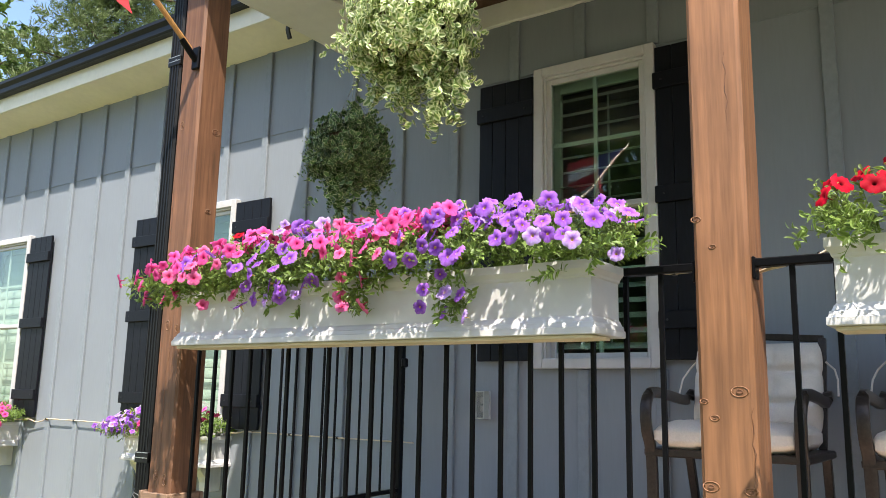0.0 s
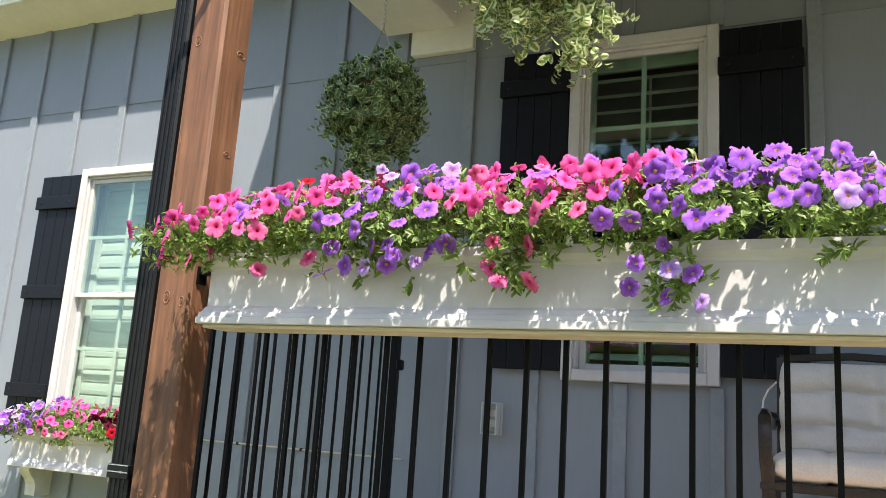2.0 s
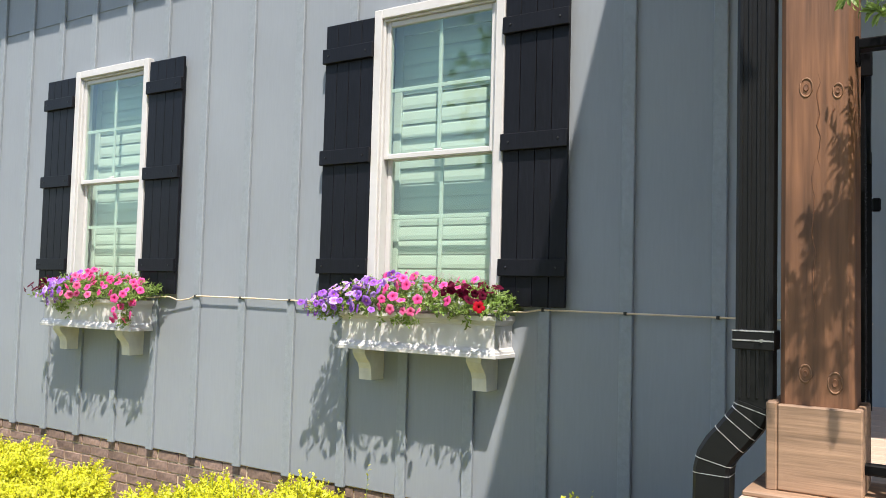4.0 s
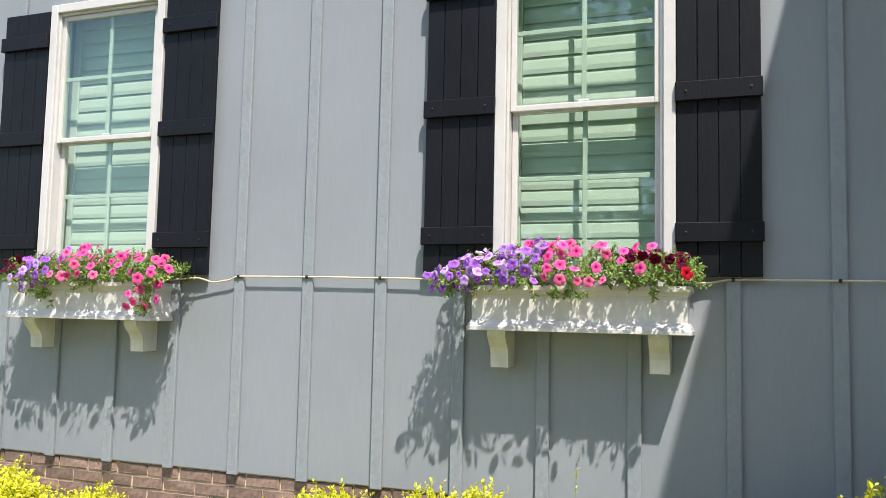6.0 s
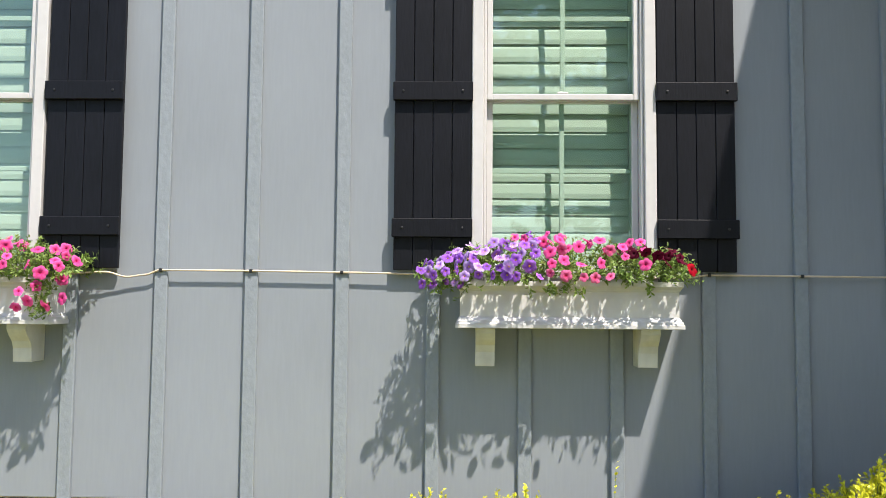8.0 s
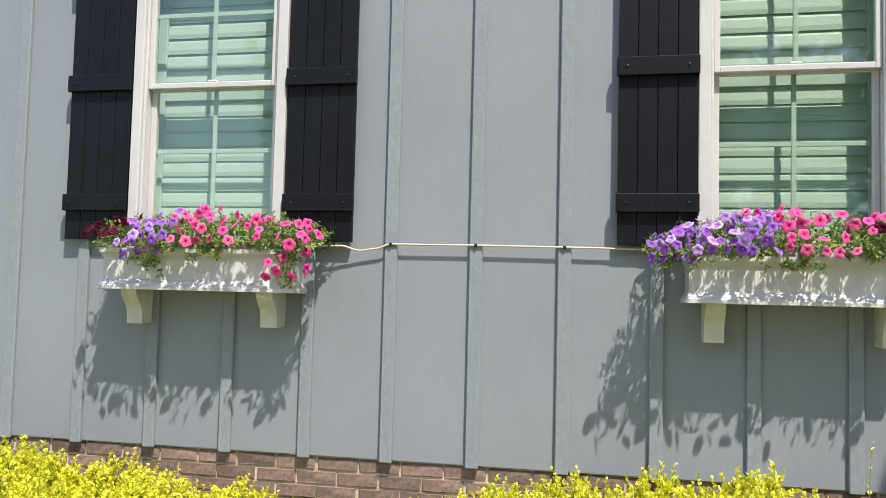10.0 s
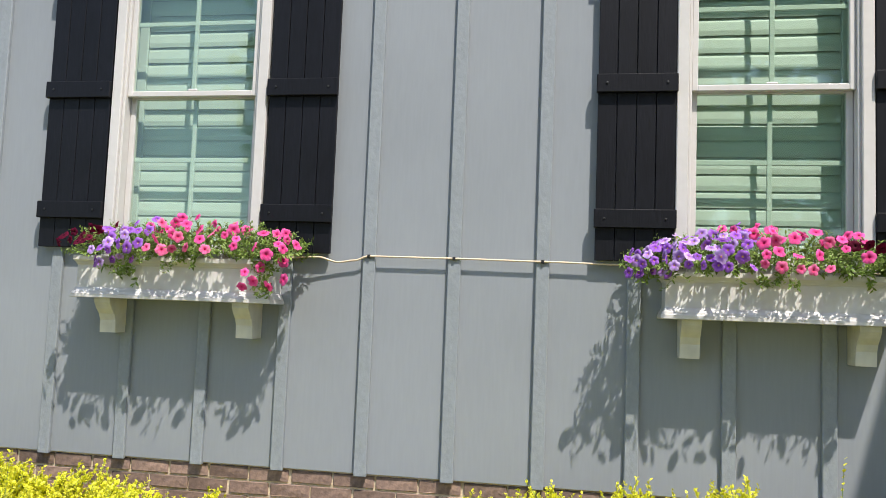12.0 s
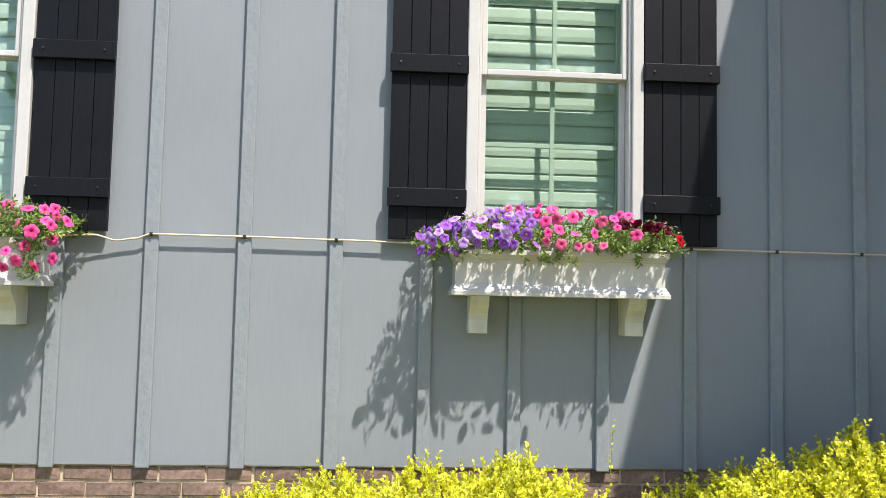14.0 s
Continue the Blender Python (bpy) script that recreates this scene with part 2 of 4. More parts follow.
CORAL = petal_mat("coral_pink_petal", (0.88, 0.20, 0.42), (0.68, 0.06, 0.20), (0.42, 0.02, 0.07))
RED = petal_mat("red_petal", (0.48, 0.003, 0.022), (0.34, 0.002, 0.013), (0.03, 0.003, 0.005))
WINE = petal_mat("burgundy_petal", (0.115, 0.002, 0.026), (0.07, 0.002, 0.016), (0.015, 0.002, 0.004))


# ---- mesh building ----
class Shape:
    """Collects solids into one mesh."""

    def __init__(self):
        self.bm = bmesh.new()

    def box(self, a, b, bevel=0.0, m=None):
        made = bmesh.ops.create_cube(self.bm, size=1.0)["verts"]
        lo, hi = Vector(a), Vector(b)
        for v in made:
            v.co = Vector([(lo[i] + hi[i]) / 2 + v.co[i] * (hi[i] - lo[i]) for i in range(3)])
        if bevel:
            edges = list({e for v in made for e in v.link_edges})
            res = bmesh.ops.bevel(self.bm, geom=edges, offset=bevel, segments=1, affect="EDGES")
            made = res["verts"]
        if m is not None:
            for v in {v for v in made}:
                v.co = m @ v.co
        return self

    def prism(self, outline, axis, lo, hi):
        """A closed outline (two other coordinates in order) drawn out along an axis."""
        def at(p, w):
            q = list(p)
            q.insert("xyz".index(axis), w)
            return q
        a = [self.bm.verts.new(at(p, lo)) for p in outline]
        b = [self.bm.verts.new(at(p, hi)) for p in outline]
        n = len(outline)
        self.bm.faces.new(a[::-1])
        self.bm.faces.new(b)
        for i in range(n):
            self.bm.faces.new((a[i], a[(i + 1) % n], b[(i + 1) % n], b[i]))
        return self

    def tube(self, path, radius, sides=8, flat=None, closed=False):
        """A tube along a path; flat: (w, d) half sizes of a rectangular section with cut corners."""
        path = [Vector(p) for p in path]
        rings = []
        n = len(path)
        for i, p in enumerate(path):
            d = (path[(i + 1) % n] - path[i - 1]) if closed else (path[min(i + 1, n - 1)] - path[max(i - 1, 0)])
            d.normalize()
            up = Vector((0, 1, 0)) if abs(d.y) < 0.9 else Vector((1, 0, 0))
            s = d.cross(up).normalized()
            u = s.cross(d).normalized()
            r = radius[i] if isinstance(radius, (list, tuple)) else radius
            if flat:
                w, e = flat
                c = min(w, e) * 0.25
                sec = [(w, e - c), (w - c, e), (-w + c, e), (-w, e - c), (-w, -e + c), (-w + c, -e), (w - c, -e), (w, -e + c)]
            else:
                sec = [(r * math.cos(2 * math.pi * k / sides), r * math.sin(2 * math.pi * k / sides)) for k in range(sides)]
            rings.append([self.bm.verts.new(p + s * q[0] + u * q[1]) for q in sec])
        k = len(rings[0])
        for i in range(n if closed else n - 1):
            a, b = rings[i], rings[(i + 1) % n]
            for j in range(k):
                self.bm.faces.new((a[j], a[(j + 1) % k], b[(j + 1) % k], b[j]))
        if not closed:
            self.bm.faces.new(rings[0][::-1])
            self.bm.faces.new(rings[-1])
        return self

    def lathe(self, profile, centre=(0, 0, 0), sides=20):
        rings = []
        for r, z in profile:
            rings.append([self.bm.verts.new((centre[0] + r * math.cos(2 * math.pi * k / sides), centre[1] + r * math.sin(2 * math.pi * k / sides), centre[2] + z)) for k in range(sides)])
        for a, b in zip(rings, rings[1:]):
            for j in range(sides):
                self.bm.faces.new((a[j], a[(j + 1) % sides], b[(j + 1) % sides], b[j]))
        self.bm.faces.new(rings[0][::-1])
        self.bm.faces.new(rings[-1])
        return self

    def mesh(self, name, material, smooth=False):
        bmesh.ops.recalc_face_normals(self.bm, faces=self.bm.faces[:])
        me = bpy.data.meshes.new(name)
        self.bm.to_mesh(me)
        self.bm.free()
        me.materials.append(material)
        if smooth:
            me.shade_smooth()
        return me


def thing(name, at, label, category, group="", kind=""):
    ob = new(name)
    ob.location = at
    ob.empty_display_size = 0.1
    return tagged(ob, label, category, group, kind)


def part(name, shape, material, parent, label="", smooth=False, at=None):
    ob = new(name, shape.mesh(name, material, smooth) if isinstance(shape, Shape) else shape)
    ob.parent = parent
    if at is not None:
        ob.location = at
    if label:
        tagged(ob, label)
    return ob


def structure(name, shape, material, label, smooth=False):
    return tagged(new(name, shape.mesh(name, material, smooth)), label, "", "", "structure")


# ---- foliage ----
LEAF = np.array([(0, 0, 0), (0, .4, .03), (0, .75, .01), (0, 1, -.08), (-.30, .33, .10), (-.22, .74, .06), (.30, .33, .10), (.22, .74, .06)])
LEAF_UV = np.array([(0, 0), (0, .4), (0, .75), (1, 1), (1, .33), (1, .74), (1, .33), (1, .74)])
LEAF_FACES = ((0, 1, 4), (1, 2, 5, 4), (2, 3, 5), (0, 6, 1), (1, 6, 7, 2), (2, 7, 3))


def unit(a):
    return a / np.maximum(np.linalg.norm(a, axis=-1, keepdims=True), 1e-9)


def leaves_mesh(name, place, way, face, size, material, width=1.0):
    """One mesh of many leaves: places, directions of growth, rough normals and lengths."""
    y = unit(way)
    x = unit(np.cross(y, face))
    z = np.cross(x, y)
    local = LEAF * np.array((width, 1, 1))
    v = place[:, None, :] + size[:, None, None] * (local[None, :, 0:1] * x[:, None] + local[None, :, 1:2] * y[:, None] + local[None, :, 2:3] * z[:, None])
    n = len(place)
    faces = [tuple(8 * i + k for k in f) for i in range(n) for f in LEAF_FACES]
    me = bpy.data.meshes.new(name)
    me.from_pydata(v.reshape(-1, 3).tolist(), [], faces)
    loops = np.array([k for f in LEAF_FACES for k in f])
    uv = np.tile(LEAF_UV[loops], (n, 1))
    me.uv_layers.new(name="UVMap").data.foreach_set("uv", uv.astype(np.float32).ravel())
    me.materials.append(material)
    return me


def sprigs(rng, start, way, length, per, leaf, droop=0.0, spread=0.7, lift=0.4, jitter=0.3):
    """Leaves in pairs along bent shoots. Returns places, directions, normals, sizes and the shoots' lines."""
    n = len(start)
    way = unit(way)
    s = np.linspace(0.12, 1.0, per)[None, :, None]
    bend = np.array((0, 0, -1.0)) * droop
    line = start[:, None] + way[:, None] * (length[:, None, None] * s) + bend * (length[:, None, None] * s ** 2)
    along = unit(way[:, None] + 2 * bend * s)
    side = unit(np.cross(along, rng.normal(size=(n, per, 3))))
    out = unit(along * lift + side * spread + rng.normal(size=(n, per, 3)) * jitter * 0.4)
    face = unit(along + rng.normal(size=(n, per, 3)) * jitter + np.array((0, 0, 0.4)))
    size = leaf * (1.1 - 0.45 * s[..., 0]) * rng.uniform(0.7, 1.25, (n, per))
    return line.reshape(-1, 3), out.reshape(-1, 3), face.reshape(-1, 3), size.ravel(), line


def stems_mesh(name, start, line, radius, material):
    """Thin three-sided shoots."""
    v, f = [], []
    for a, pts in zip(start, line):
        run = [Vector(a)] + [Vector(p) for p in pts[1::2]]
        base = len(v)
        for i, p in enumerate(run):
            r = radius * (1 - 0.6 * i / len(run))
            for k in range(3):
                w = 2.094 * k
                v.append((p.x + r * math.cos(w), p.y + r * math.sin(w) * 0.8, p.z + r * math.sin(w) * 0.5))
        for i in range(len(run) - 1):
            for k in range(3):
                q = base + 3 * i
                f.append((q + k, q + (k + 1) % 3, q + 3 + (k + 1) % 3, q + 3 + k))
    me = bpy.data.meshes.new(name)
    me.from_pydata(v, [], f)
    me.materials.append(material)
    return me


def flower_mesh(name, material, ruffle, seed):
    """An open trumpet with five notched, ruffled lobes, one unit in radius, facing +z."""
    rng = random.Random(seed)
    seg, v, f, uv = 30, [], [], []
    rings = ((0.035, -0.9, 0.0), (0.08, -0.35, 0.07), (0.17, -0.10, 0.17), (0.48, 0.04, 0.45), (0.80, 0.03, 0.78), (1.0, -0.05, 1.0))
    ph, tilt = rng.uniform(0, 6), [rng.uniform(-0.5, 0.8) for _ in range(5)]
    jag = [rng.uniform(-1, 1) for _ in range(seg)]
    for r, z, u in rings:
        for k in range(seg):
            w = 2 * math.pi * k / seg
            fold = abs(math.cos(2.5 * w))
            lobe = 1 + u ** 2 * (0.20 * fold ** 0.55 - 0.15) + u ** 3 * 0.03 * jag[k]
            own = tilt[int((w + math.pi / 5) / (2 * math.pi / 5)) % 5]
            h = z + u ** 2 * ruffle * (own * fold - 0.5 * (1 - fold) + 0.35 * math.sin(15 * w + ph) * u + 0.25 * jag[k] * u)
            v.append((r * lobe * math.cos(w), r * lobe * math.sin(w), h))
            uv.append((u, k / seg))
    for i in range(len(rings) - 1):
        for k in range(seg):
            f.append((i * seg + k, i * seg + (k + 1) % seg, (i + 1) * seg + (k + 1) % seg, (i + 1) * seg + k))
    me = bpy.data.meshes.new(name)
    me.from_pydata(v, [], f)
    lay = me.uv_layers.new(name="UVMap")
    for face in me.polygons:
        last = face.index % seg == seg - 1
        for n, li in enumerate(face.loop_indices):
            a, b = uv[me.loops[li].vertex_index]
            lay.data[li].uv = (a, 1.0 if last and b == 0 else b)
    me.materials.append(material)
    me.shade_smooth()
    return me


FLOWERS = {key: [flower_mesh("flower_" + key, m, r, i) for i, r in enumerate((0.14, 0.20, 0.28, 0.24, 0.36))]
           for key, m in (("violet", PURPLE), ("lilac", LILAC), ("pink", PINK), ("coral", CORAL), ("red", RED), ("wine", WINE))}


def bloom(rng, parent, kind, at, facing, radius):
    ob = new("flower", FLOWERS[kind][rng.integers(0, 5)])
    ob.parent = parent
    d = Vector(facing).normalized()
    q = d.to_track_quat("Z", "Y").to_matrix().to_4x4()
    ob.matrix_local = Matrix.Translation(at) @ q @ Matrix.Rotation(rng.uniform(0, 6.28), 4, "Z") @ Matrix.Diagonal((radius, radius, radius, 1))
    return ob


# ---- ground ----
shape = Shape()
ground_rows = [(-3000, -0.4), (-9, -0.4), (-5, -0.35), (-1.5, -0.05), (3, 0.0), (3000, 0.0)]
verts = [[shape.bm.verts.new((x, y, z)) for y in (-3000, 3000)] for x, z in ground_rows]
for a, b in zip(verts, verts[1:]):
    shape.bm.faces.new((a[0], b[0], b[1], a[1]))
structure("ground", shape, GROUND, "lawn and mulch sloping gently along the house")

# Added out of view: dark strip that cuts light bounced onto the lower wall.
shape = Shape()
bed = [[shape.bm.verts.new((x, y, z + h)) for y, h in ((2.35, -0.02), (2.55, 0.05), (3.3, 0.07), (3.99, 0.05))] for x, z in ((-14.2, -0.4), (-9, -0.4), (-5, -0.35), (-3.15, -0.17))]
for a, b in zip(bed, bed[1:]):
    for j in range(3):
        shape.bm.faces.new((a[j], b[j], b[j + 1], a[j + 1]))
structure("bounce_cut_bed", shape, MULCH, "added dark mulch bed under the hedge, unseen, cutting bounced light")

# ---- house wall ----
WALL, BACK = 3.95, 4.10
PITCH, FIRST = 0.4064, -6.88
SEAM = 3.30
WINDOWS = [(-5.492, -4.672, 1.215, 2.866), (-8.253, -7.425, 1.215, 2.866), (-2.272, -1.584, 1.66, 3.30)]
order = sorted(WINDOWS)


def wall_band(shape, z0, z1):
    """A stretch of wall between two heights, left open at the windows."""
    x = -14.0
    for a, b, lo, hi in order:
        lo, hi = max(z0, lo + 0.03), min(z1, hi - 0.03)
        if lo >= hi:
            continue
        a, b = a + 0.03, b - 0.03
        shape.box((x, WALL, z0), (a, BACK, z1))
        if lo > z0:
            shape.box((a, WALL, z0), (b, BACK, lo))
        if hi < z1:
            shape.box((a, WALL, hi), (b, BACK, z1))
        x = b
    shape.box((x, WALL, z0), (5.0, BACK, z1))


shape = Shape()
wall_band(shape, 0.25, SEAM - 0.002)
wall_band(shape, SEAM + 0.002, 3.93)
wall_front = structure("wall_front", shape, SIDING, "blue-grey painted board-and-batten siding of the house")
part("flashing", Shape().box((-14, WALL - 0.006, SEAM - 0.004), (5, WALL + 0.004, SEAM + 0.001)), SIDING, wall_front)

# battens, cut off where a window stands in the way
batten_meshes = {}
for k in range(-15, 24):
    x = FIRST + PITCH * k
    spans = [(0.238, 3.925)]
    for a, b, lo, hi in WINDOWS:
        if a - 0.03 < x < b + 0.03:
            spans = [(0.238, lo - 0.004), (hi + 0.004, 3.925)]
    if -3.22 < x < -2.78:
        spans = [(0.94, 3.335)]
    elif x > -2.8:
        spans = [(max(0.94, s), min(e, 3.635)) for s, e in spans]
    for lo, hi in spans:
        if hi - lo < 0.03:
            continue
        key = (round(lo, 3), round(hi, 3))
        if key not in batten_meshes:
            batten_meshes[key] = Shape().box((-0.03, WALL - 0.021, lo), (0.03, WALL + 0.002, hi), 0.0035).mesh("batten", BATTEN)
        part("batten", batten_meshes[key], None, wall_front, at=(x, 0, 0))

# closing walls, floor and roof of the house
structure("wall_back", Shape().box((-14, 9.0, -0.4), (5, 9.2, 4.2)), SIDING, "plain rear wall of the house")
structure("wall_left", Shape().box((-14.2, 3.95, -0.4), (-14, 9.2, 4.2)), SIDING, "plain end wall of the house")
structure("wall_right", Shape().box((5, 3.95, -0.4), (5.2, 9.2, 4.2)), SIDING, "plain end wall of the house")
structure("floor", Shape().box((-14, 4.1, 0.7), (5, 9.0, 0.93)), DECK, "plain interior floor")
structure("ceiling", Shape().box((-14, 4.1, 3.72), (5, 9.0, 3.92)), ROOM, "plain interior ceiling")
structure("partition", Shape().box((-14, 5.6, 0.93), (5, 5.7, 3.72)), ROOM, "plain interior wall behind the windows, darkness put into its colour")
shape = Shape().prism([(3.64, 4.20), (3.64, 4.27), (6.6, 5.75), (9.6, 4.27), (9.6, 4.20), (6.6, 5.68)], "x", -14.6, 5.6)
roof = structure("roof", shape, SHINGLE, "dark shingle roof of the house")

# eave: soffit, fascia and gutter
structure("soffit", Shape().prism([(3.662, 4.004), (3.662, 4.022), (4.12, 3.904), (4.12, 3.886)], "x", -14.4, -2.86), SOFFIT, "cream painted eave soffit")
structure("fascia", Shape().box((-14.4, 3.637, 3.990), (-3.4, 3.661, 4.24), 0.003), SOFFIT, "cream painted eave fascia board")
profile = [(3.64, 4.03), (3.585, 4.03), (3.575, 4.045), (3.575, 4.085), (3.55, 4.115), (3.55, 4.14), (3.558, 4.14), (3.558, 4.12), (3.583, 4.09), (3.583, 4.05), (3.59, 4.038), (3.64, 4.038)]
gutter = thing("gutter", (-3.5, 3.595, 4.145), "black aluminium rain gutter along the eave", "gutter")
part("trough", Shape().prism([(y - 3.6, z - 4.05) for y, z in profile], "x", -11.0, 0.0), GUTTER, gutter)
part("end_cap", Shape().prism([(3.64 - 3.6, 4.03 - 4.05), (-0.015, -0.02), (-0.025, 0.04), (-0.05, 0.09), (0.04, 0.09)], "x", 0.0, 0.003), GUTTER, gutter)

hook = thing("beam_hook", (-3.318, 3.052, 3.50), "small black metal hook screwed to the porch beam", "hook")
part("plate", Shape().box((-0.006, -0.02, -0.022), (0.0, 0.02, 0.03), 0.002), RUBBER, hook)
part("arm", Shape().tube([(-0.006, 0, 0.0), (-0.016, 0.004, -0.03), (-0.012, 0.02, -0.077)], 0, flat=(0.012, 0.007)), RUBBER, hook)

# ---- brick base ----
base = structure("foundation", Shape().box((-14, WALL + 0.0165, -0.7), (5, WALL + 0.15, 0.262)), MORTAR, "tan mortar of the brick foundation")
rng = np.random.default_rng(5)
brick_meshes = []
for i in range(5):
    s = Shape().box((-0.097, -0.013, -0.0285), (0.097, 0.02, 0.0285), 0.003)
    for v in s.bm.verts:
        v.co += Vector(rng.normal(size=3) * 0.0012)
    brick_meshes.append(s.mesh("brick", BRICK))
rest = Shape()
for row in range(9):
    z = 0.212 - 0.0677 * row
    for i in range(-60, 80):
        x = -6.30 + 0.2055 * i + (0.103 if row % 2 else 0)
        if not -13.9 < x < 4.9:
            continue
        if row < 8 and -9.9 < x < -3.3:
            part("brick", brick_meshes[(i * 7 + row * 3) % 5], None, base, at=(x + rng.normal() * 0.002, WALL + 0.022 + rng.normal() * 0.0015, z))
        elif row < 8:
            rest.box((x - 0.097, WALL + 0.012, z - 0.0285), (x + 0.097, WALL + 0.04, z + 0.0285))
tagged(part("far_bricks", rest, BRICK, base), kind="stuff")

# ---- windows ----
def sash(parent, x0, x1, z0, z1, y, rail, stile, depth, cols, bars):
    s = Shape()
    s.box((x0, y, z0), (x0 + stile, y + depth, z1), 0.003)
    s.box((x1 - stile, y, z0), (x1, y + depth, z1), 0.003)
    s.box((x0 + stile, y + 0.001, z0), (x1 - stile, y + depth - 0.001, z0 + rail), 0.003)
    s.box((x0 + stile, y + 0.001, z1 - rail), (x1 - stile, y + depth - 0.001, z1), 0.003)
    frame_ob = part("sash", s, WHITE, parent)
    ax, bx, az, bz = x0 + stile, x1 - stile, z0 + rail, z1 - rail
    for i in range(1, cols):
        x = ax + (bx - ax) * i / cols
        part("muntin", Shape().box((x - 0.011, y + 0.018, az), (x + 0.011, y + 0.030, bz), 0.002), LOUVER, frame_ob)
    for share in bars:
        z = az + (bz - az) * share
        part("muntin", Shape().box((ax, y + 0.019, z - 0.011), (bx, y + 0.029, z + 0.011), 0.002), LOUVER, frame_ob)
    pane = part("pane", Shape().box((ax - 0.004, y + 0.012, az - 0.004), (bx + 0.004, y + 0.015, bz + 0.004)), GLASS, frame_ob)
    pane.visible_shadow = False


def window(name, x0, x1, z0, z1, label, tilt_up, tilt_low):
    ob = thing(name, ((x0 + x1) / 2, WALL, z0), label, "window", kind="structure")
    w, h = (x1 - x0) / 2, z1 - z0
    t = 0.052
    # stepped outer casing
    for nm, a, b in (("casing", (-w, -0.045, 0), (-w + t, 0.02, h)), ("casing", (w - t, -0.045, 0), (w, 0.02, h)),
                     ("head_casing", (-w + t, -0.045, h - t), (w - t, 0.02, h)), ("sill", (-w + t, -0.048, 0), (w - t, 0.02, t))):
        part(nm, Shape().box(a, b, 0.004), WHITE, ob)
    for a, b in (((-w + t, -0.028, t), (-w + t + 0.014, 0.06, h - t)), ((w - t - 0.014, -0.028, t), (w - t, 0.06, h - t))):
        part("inner_casing", Shape().box(a, b, 0.003), WHITE, ob)
    part("inner_casing", Shape().box((-w + t + 0.014, -0.027, h - t - 0.014), (w - t - 0.014, 0.06, h - t), 0.003), WHITE, ob)
    a = w - t - 0.015
    mid = h * 0.507
    sash(ob, -a, a, mid - 0.014, h - t - 0.015, -0.012, 0.028, 0.026, 0.034, 2, (0.5,))
    sash(ob, -a, a, t, mid + 0.012, 0.026, 0.030, 0.028, 0.034, 2, (0.58,))
    part("sash_lock", Shape().box((-0.025, -0.004, mid + 0.015), (0.025, 0.02, mid + 0.027), 0.004), WHITE, ob)
    # plantation shutters inside
    sh = thing("plantation_shutter", ((x0 + x1) / 2, WALL + 0.09, z0), "white louvred plantation shutter behind the window glass", "shutter", group="interior shutters")
    y0 = 0.02
    st = Shape()
    st.box((-a - 0.03, y0, 0.0), (-a + 0.022, y0 + 0.03, h), 0.003)
    st.box((a - 0.022, y0, 0.0), (a + 0.03, y0 + 0.03, h), 0.003)
    part("stile", st, LOUVER, sh)
    for z in (0.0, mid - 0.05, h - 0.11):
        part("rail", Shape().box((-a + 0.022, y0 + 0.001, z), (a - 0.022, y0 + 0.029, z + 0.085), 0.003), LOUVER, sh)
    pitch = 0.077
    part("tilt_rod", Shape().box((-0.006, y0 + 0.062, 0.12), (0.006, y0 + 0.070, mid - 0.08), 0.002), LOUVER, sh)
    part("tilt_rod", Shape().box((-0.006, y0 + 0.062, mid + 0.06), (0.006, y0 + 0.070, h - 0.14), 0.002), LOUVER, sh)
    for lo, hi, tilt in ((0.085, mid - 0.05, tilt_low), (mid + 0.035, h - 0.11, tilt_up)):
        n = int((hi - lo) / pitch)
        for i in range(n):
            z = lo + (hi - lo) * (i + 0.5) / n
            s = Shape().prism([(0.043, 0.0), (0.02, 0.0042), (-0.02, 0.0042), (-0.043, 0.0), (-0.02, -0.0042), (0.02, -0.0042)], "x", -a + 0.024, a - 0.024)
            ob_l = part("louver", s, LOUVER, sh)
            ob_l.matrix_local = Matrix.Translation((0, y0 + 0.015, z)) @ Matrix.Rotation(radians(tilt), 4, "X")
    return ob


window("window_1", *WINDOWS[0], "white double-hung window with six-light grilles in the siding", 84, 84)
window("window_2", *WINDOWS[1], "white double-hung window with grilles in the sunlit siding", 84, 84)
window("window_3", *WINDOWS[2], "white double-hung window with open louvres behind, on the porch", 12, 25)


# ---- exterior shutters ----
def board_shutter(width, height):
    ob = thing("shutter", (0, 0, 0), "black board-and-batten wooden shutter beside a window", "shutter", group="exterior shutters")
    n = 4
    bw = width / n
    for i in range(n):
        part("board", Shape().box((i * bw + 0.0012, -0.020, 0), ((i + 1) * bw - 0.0012, 0.0, height), 0.002), BLACK, ob)
    for z in (0.145, height * 0.484, height - 0.225):
        b = part("batten", Shape().box((-0.006, -0.044, z), (width + 0.006, -0.0205, z + 0.084), 0.003), BLACK, ob)
        for x in (0.04, width - 0.04):
            part("screw", Shape().lathe([(0.0055, 0), (0.0055, 0.003), (0.003, 0.004)], sides=8), RUBBER, b).matrix_local = Matrix.Translation((x, -0.0445, z + 0.042)) @ Matrix.Rotation(radians(90), 4, "X")
    return ob


SHUTTER_Y = WALL - 0.0215
pattern = board_shutter(0.345, 1.567)
pattern.location = (-5.839, SHUTTER_Y, 1.265)
for x in (-4.668, -8.606, -7.412):
    copy_thing(pattern, pose(x, SHUTTER_Y, 1.265))
for x in (-2.622, -1.582):
    copy_thing(pattern, pose(x, SHUTTER_Y, 1.70))


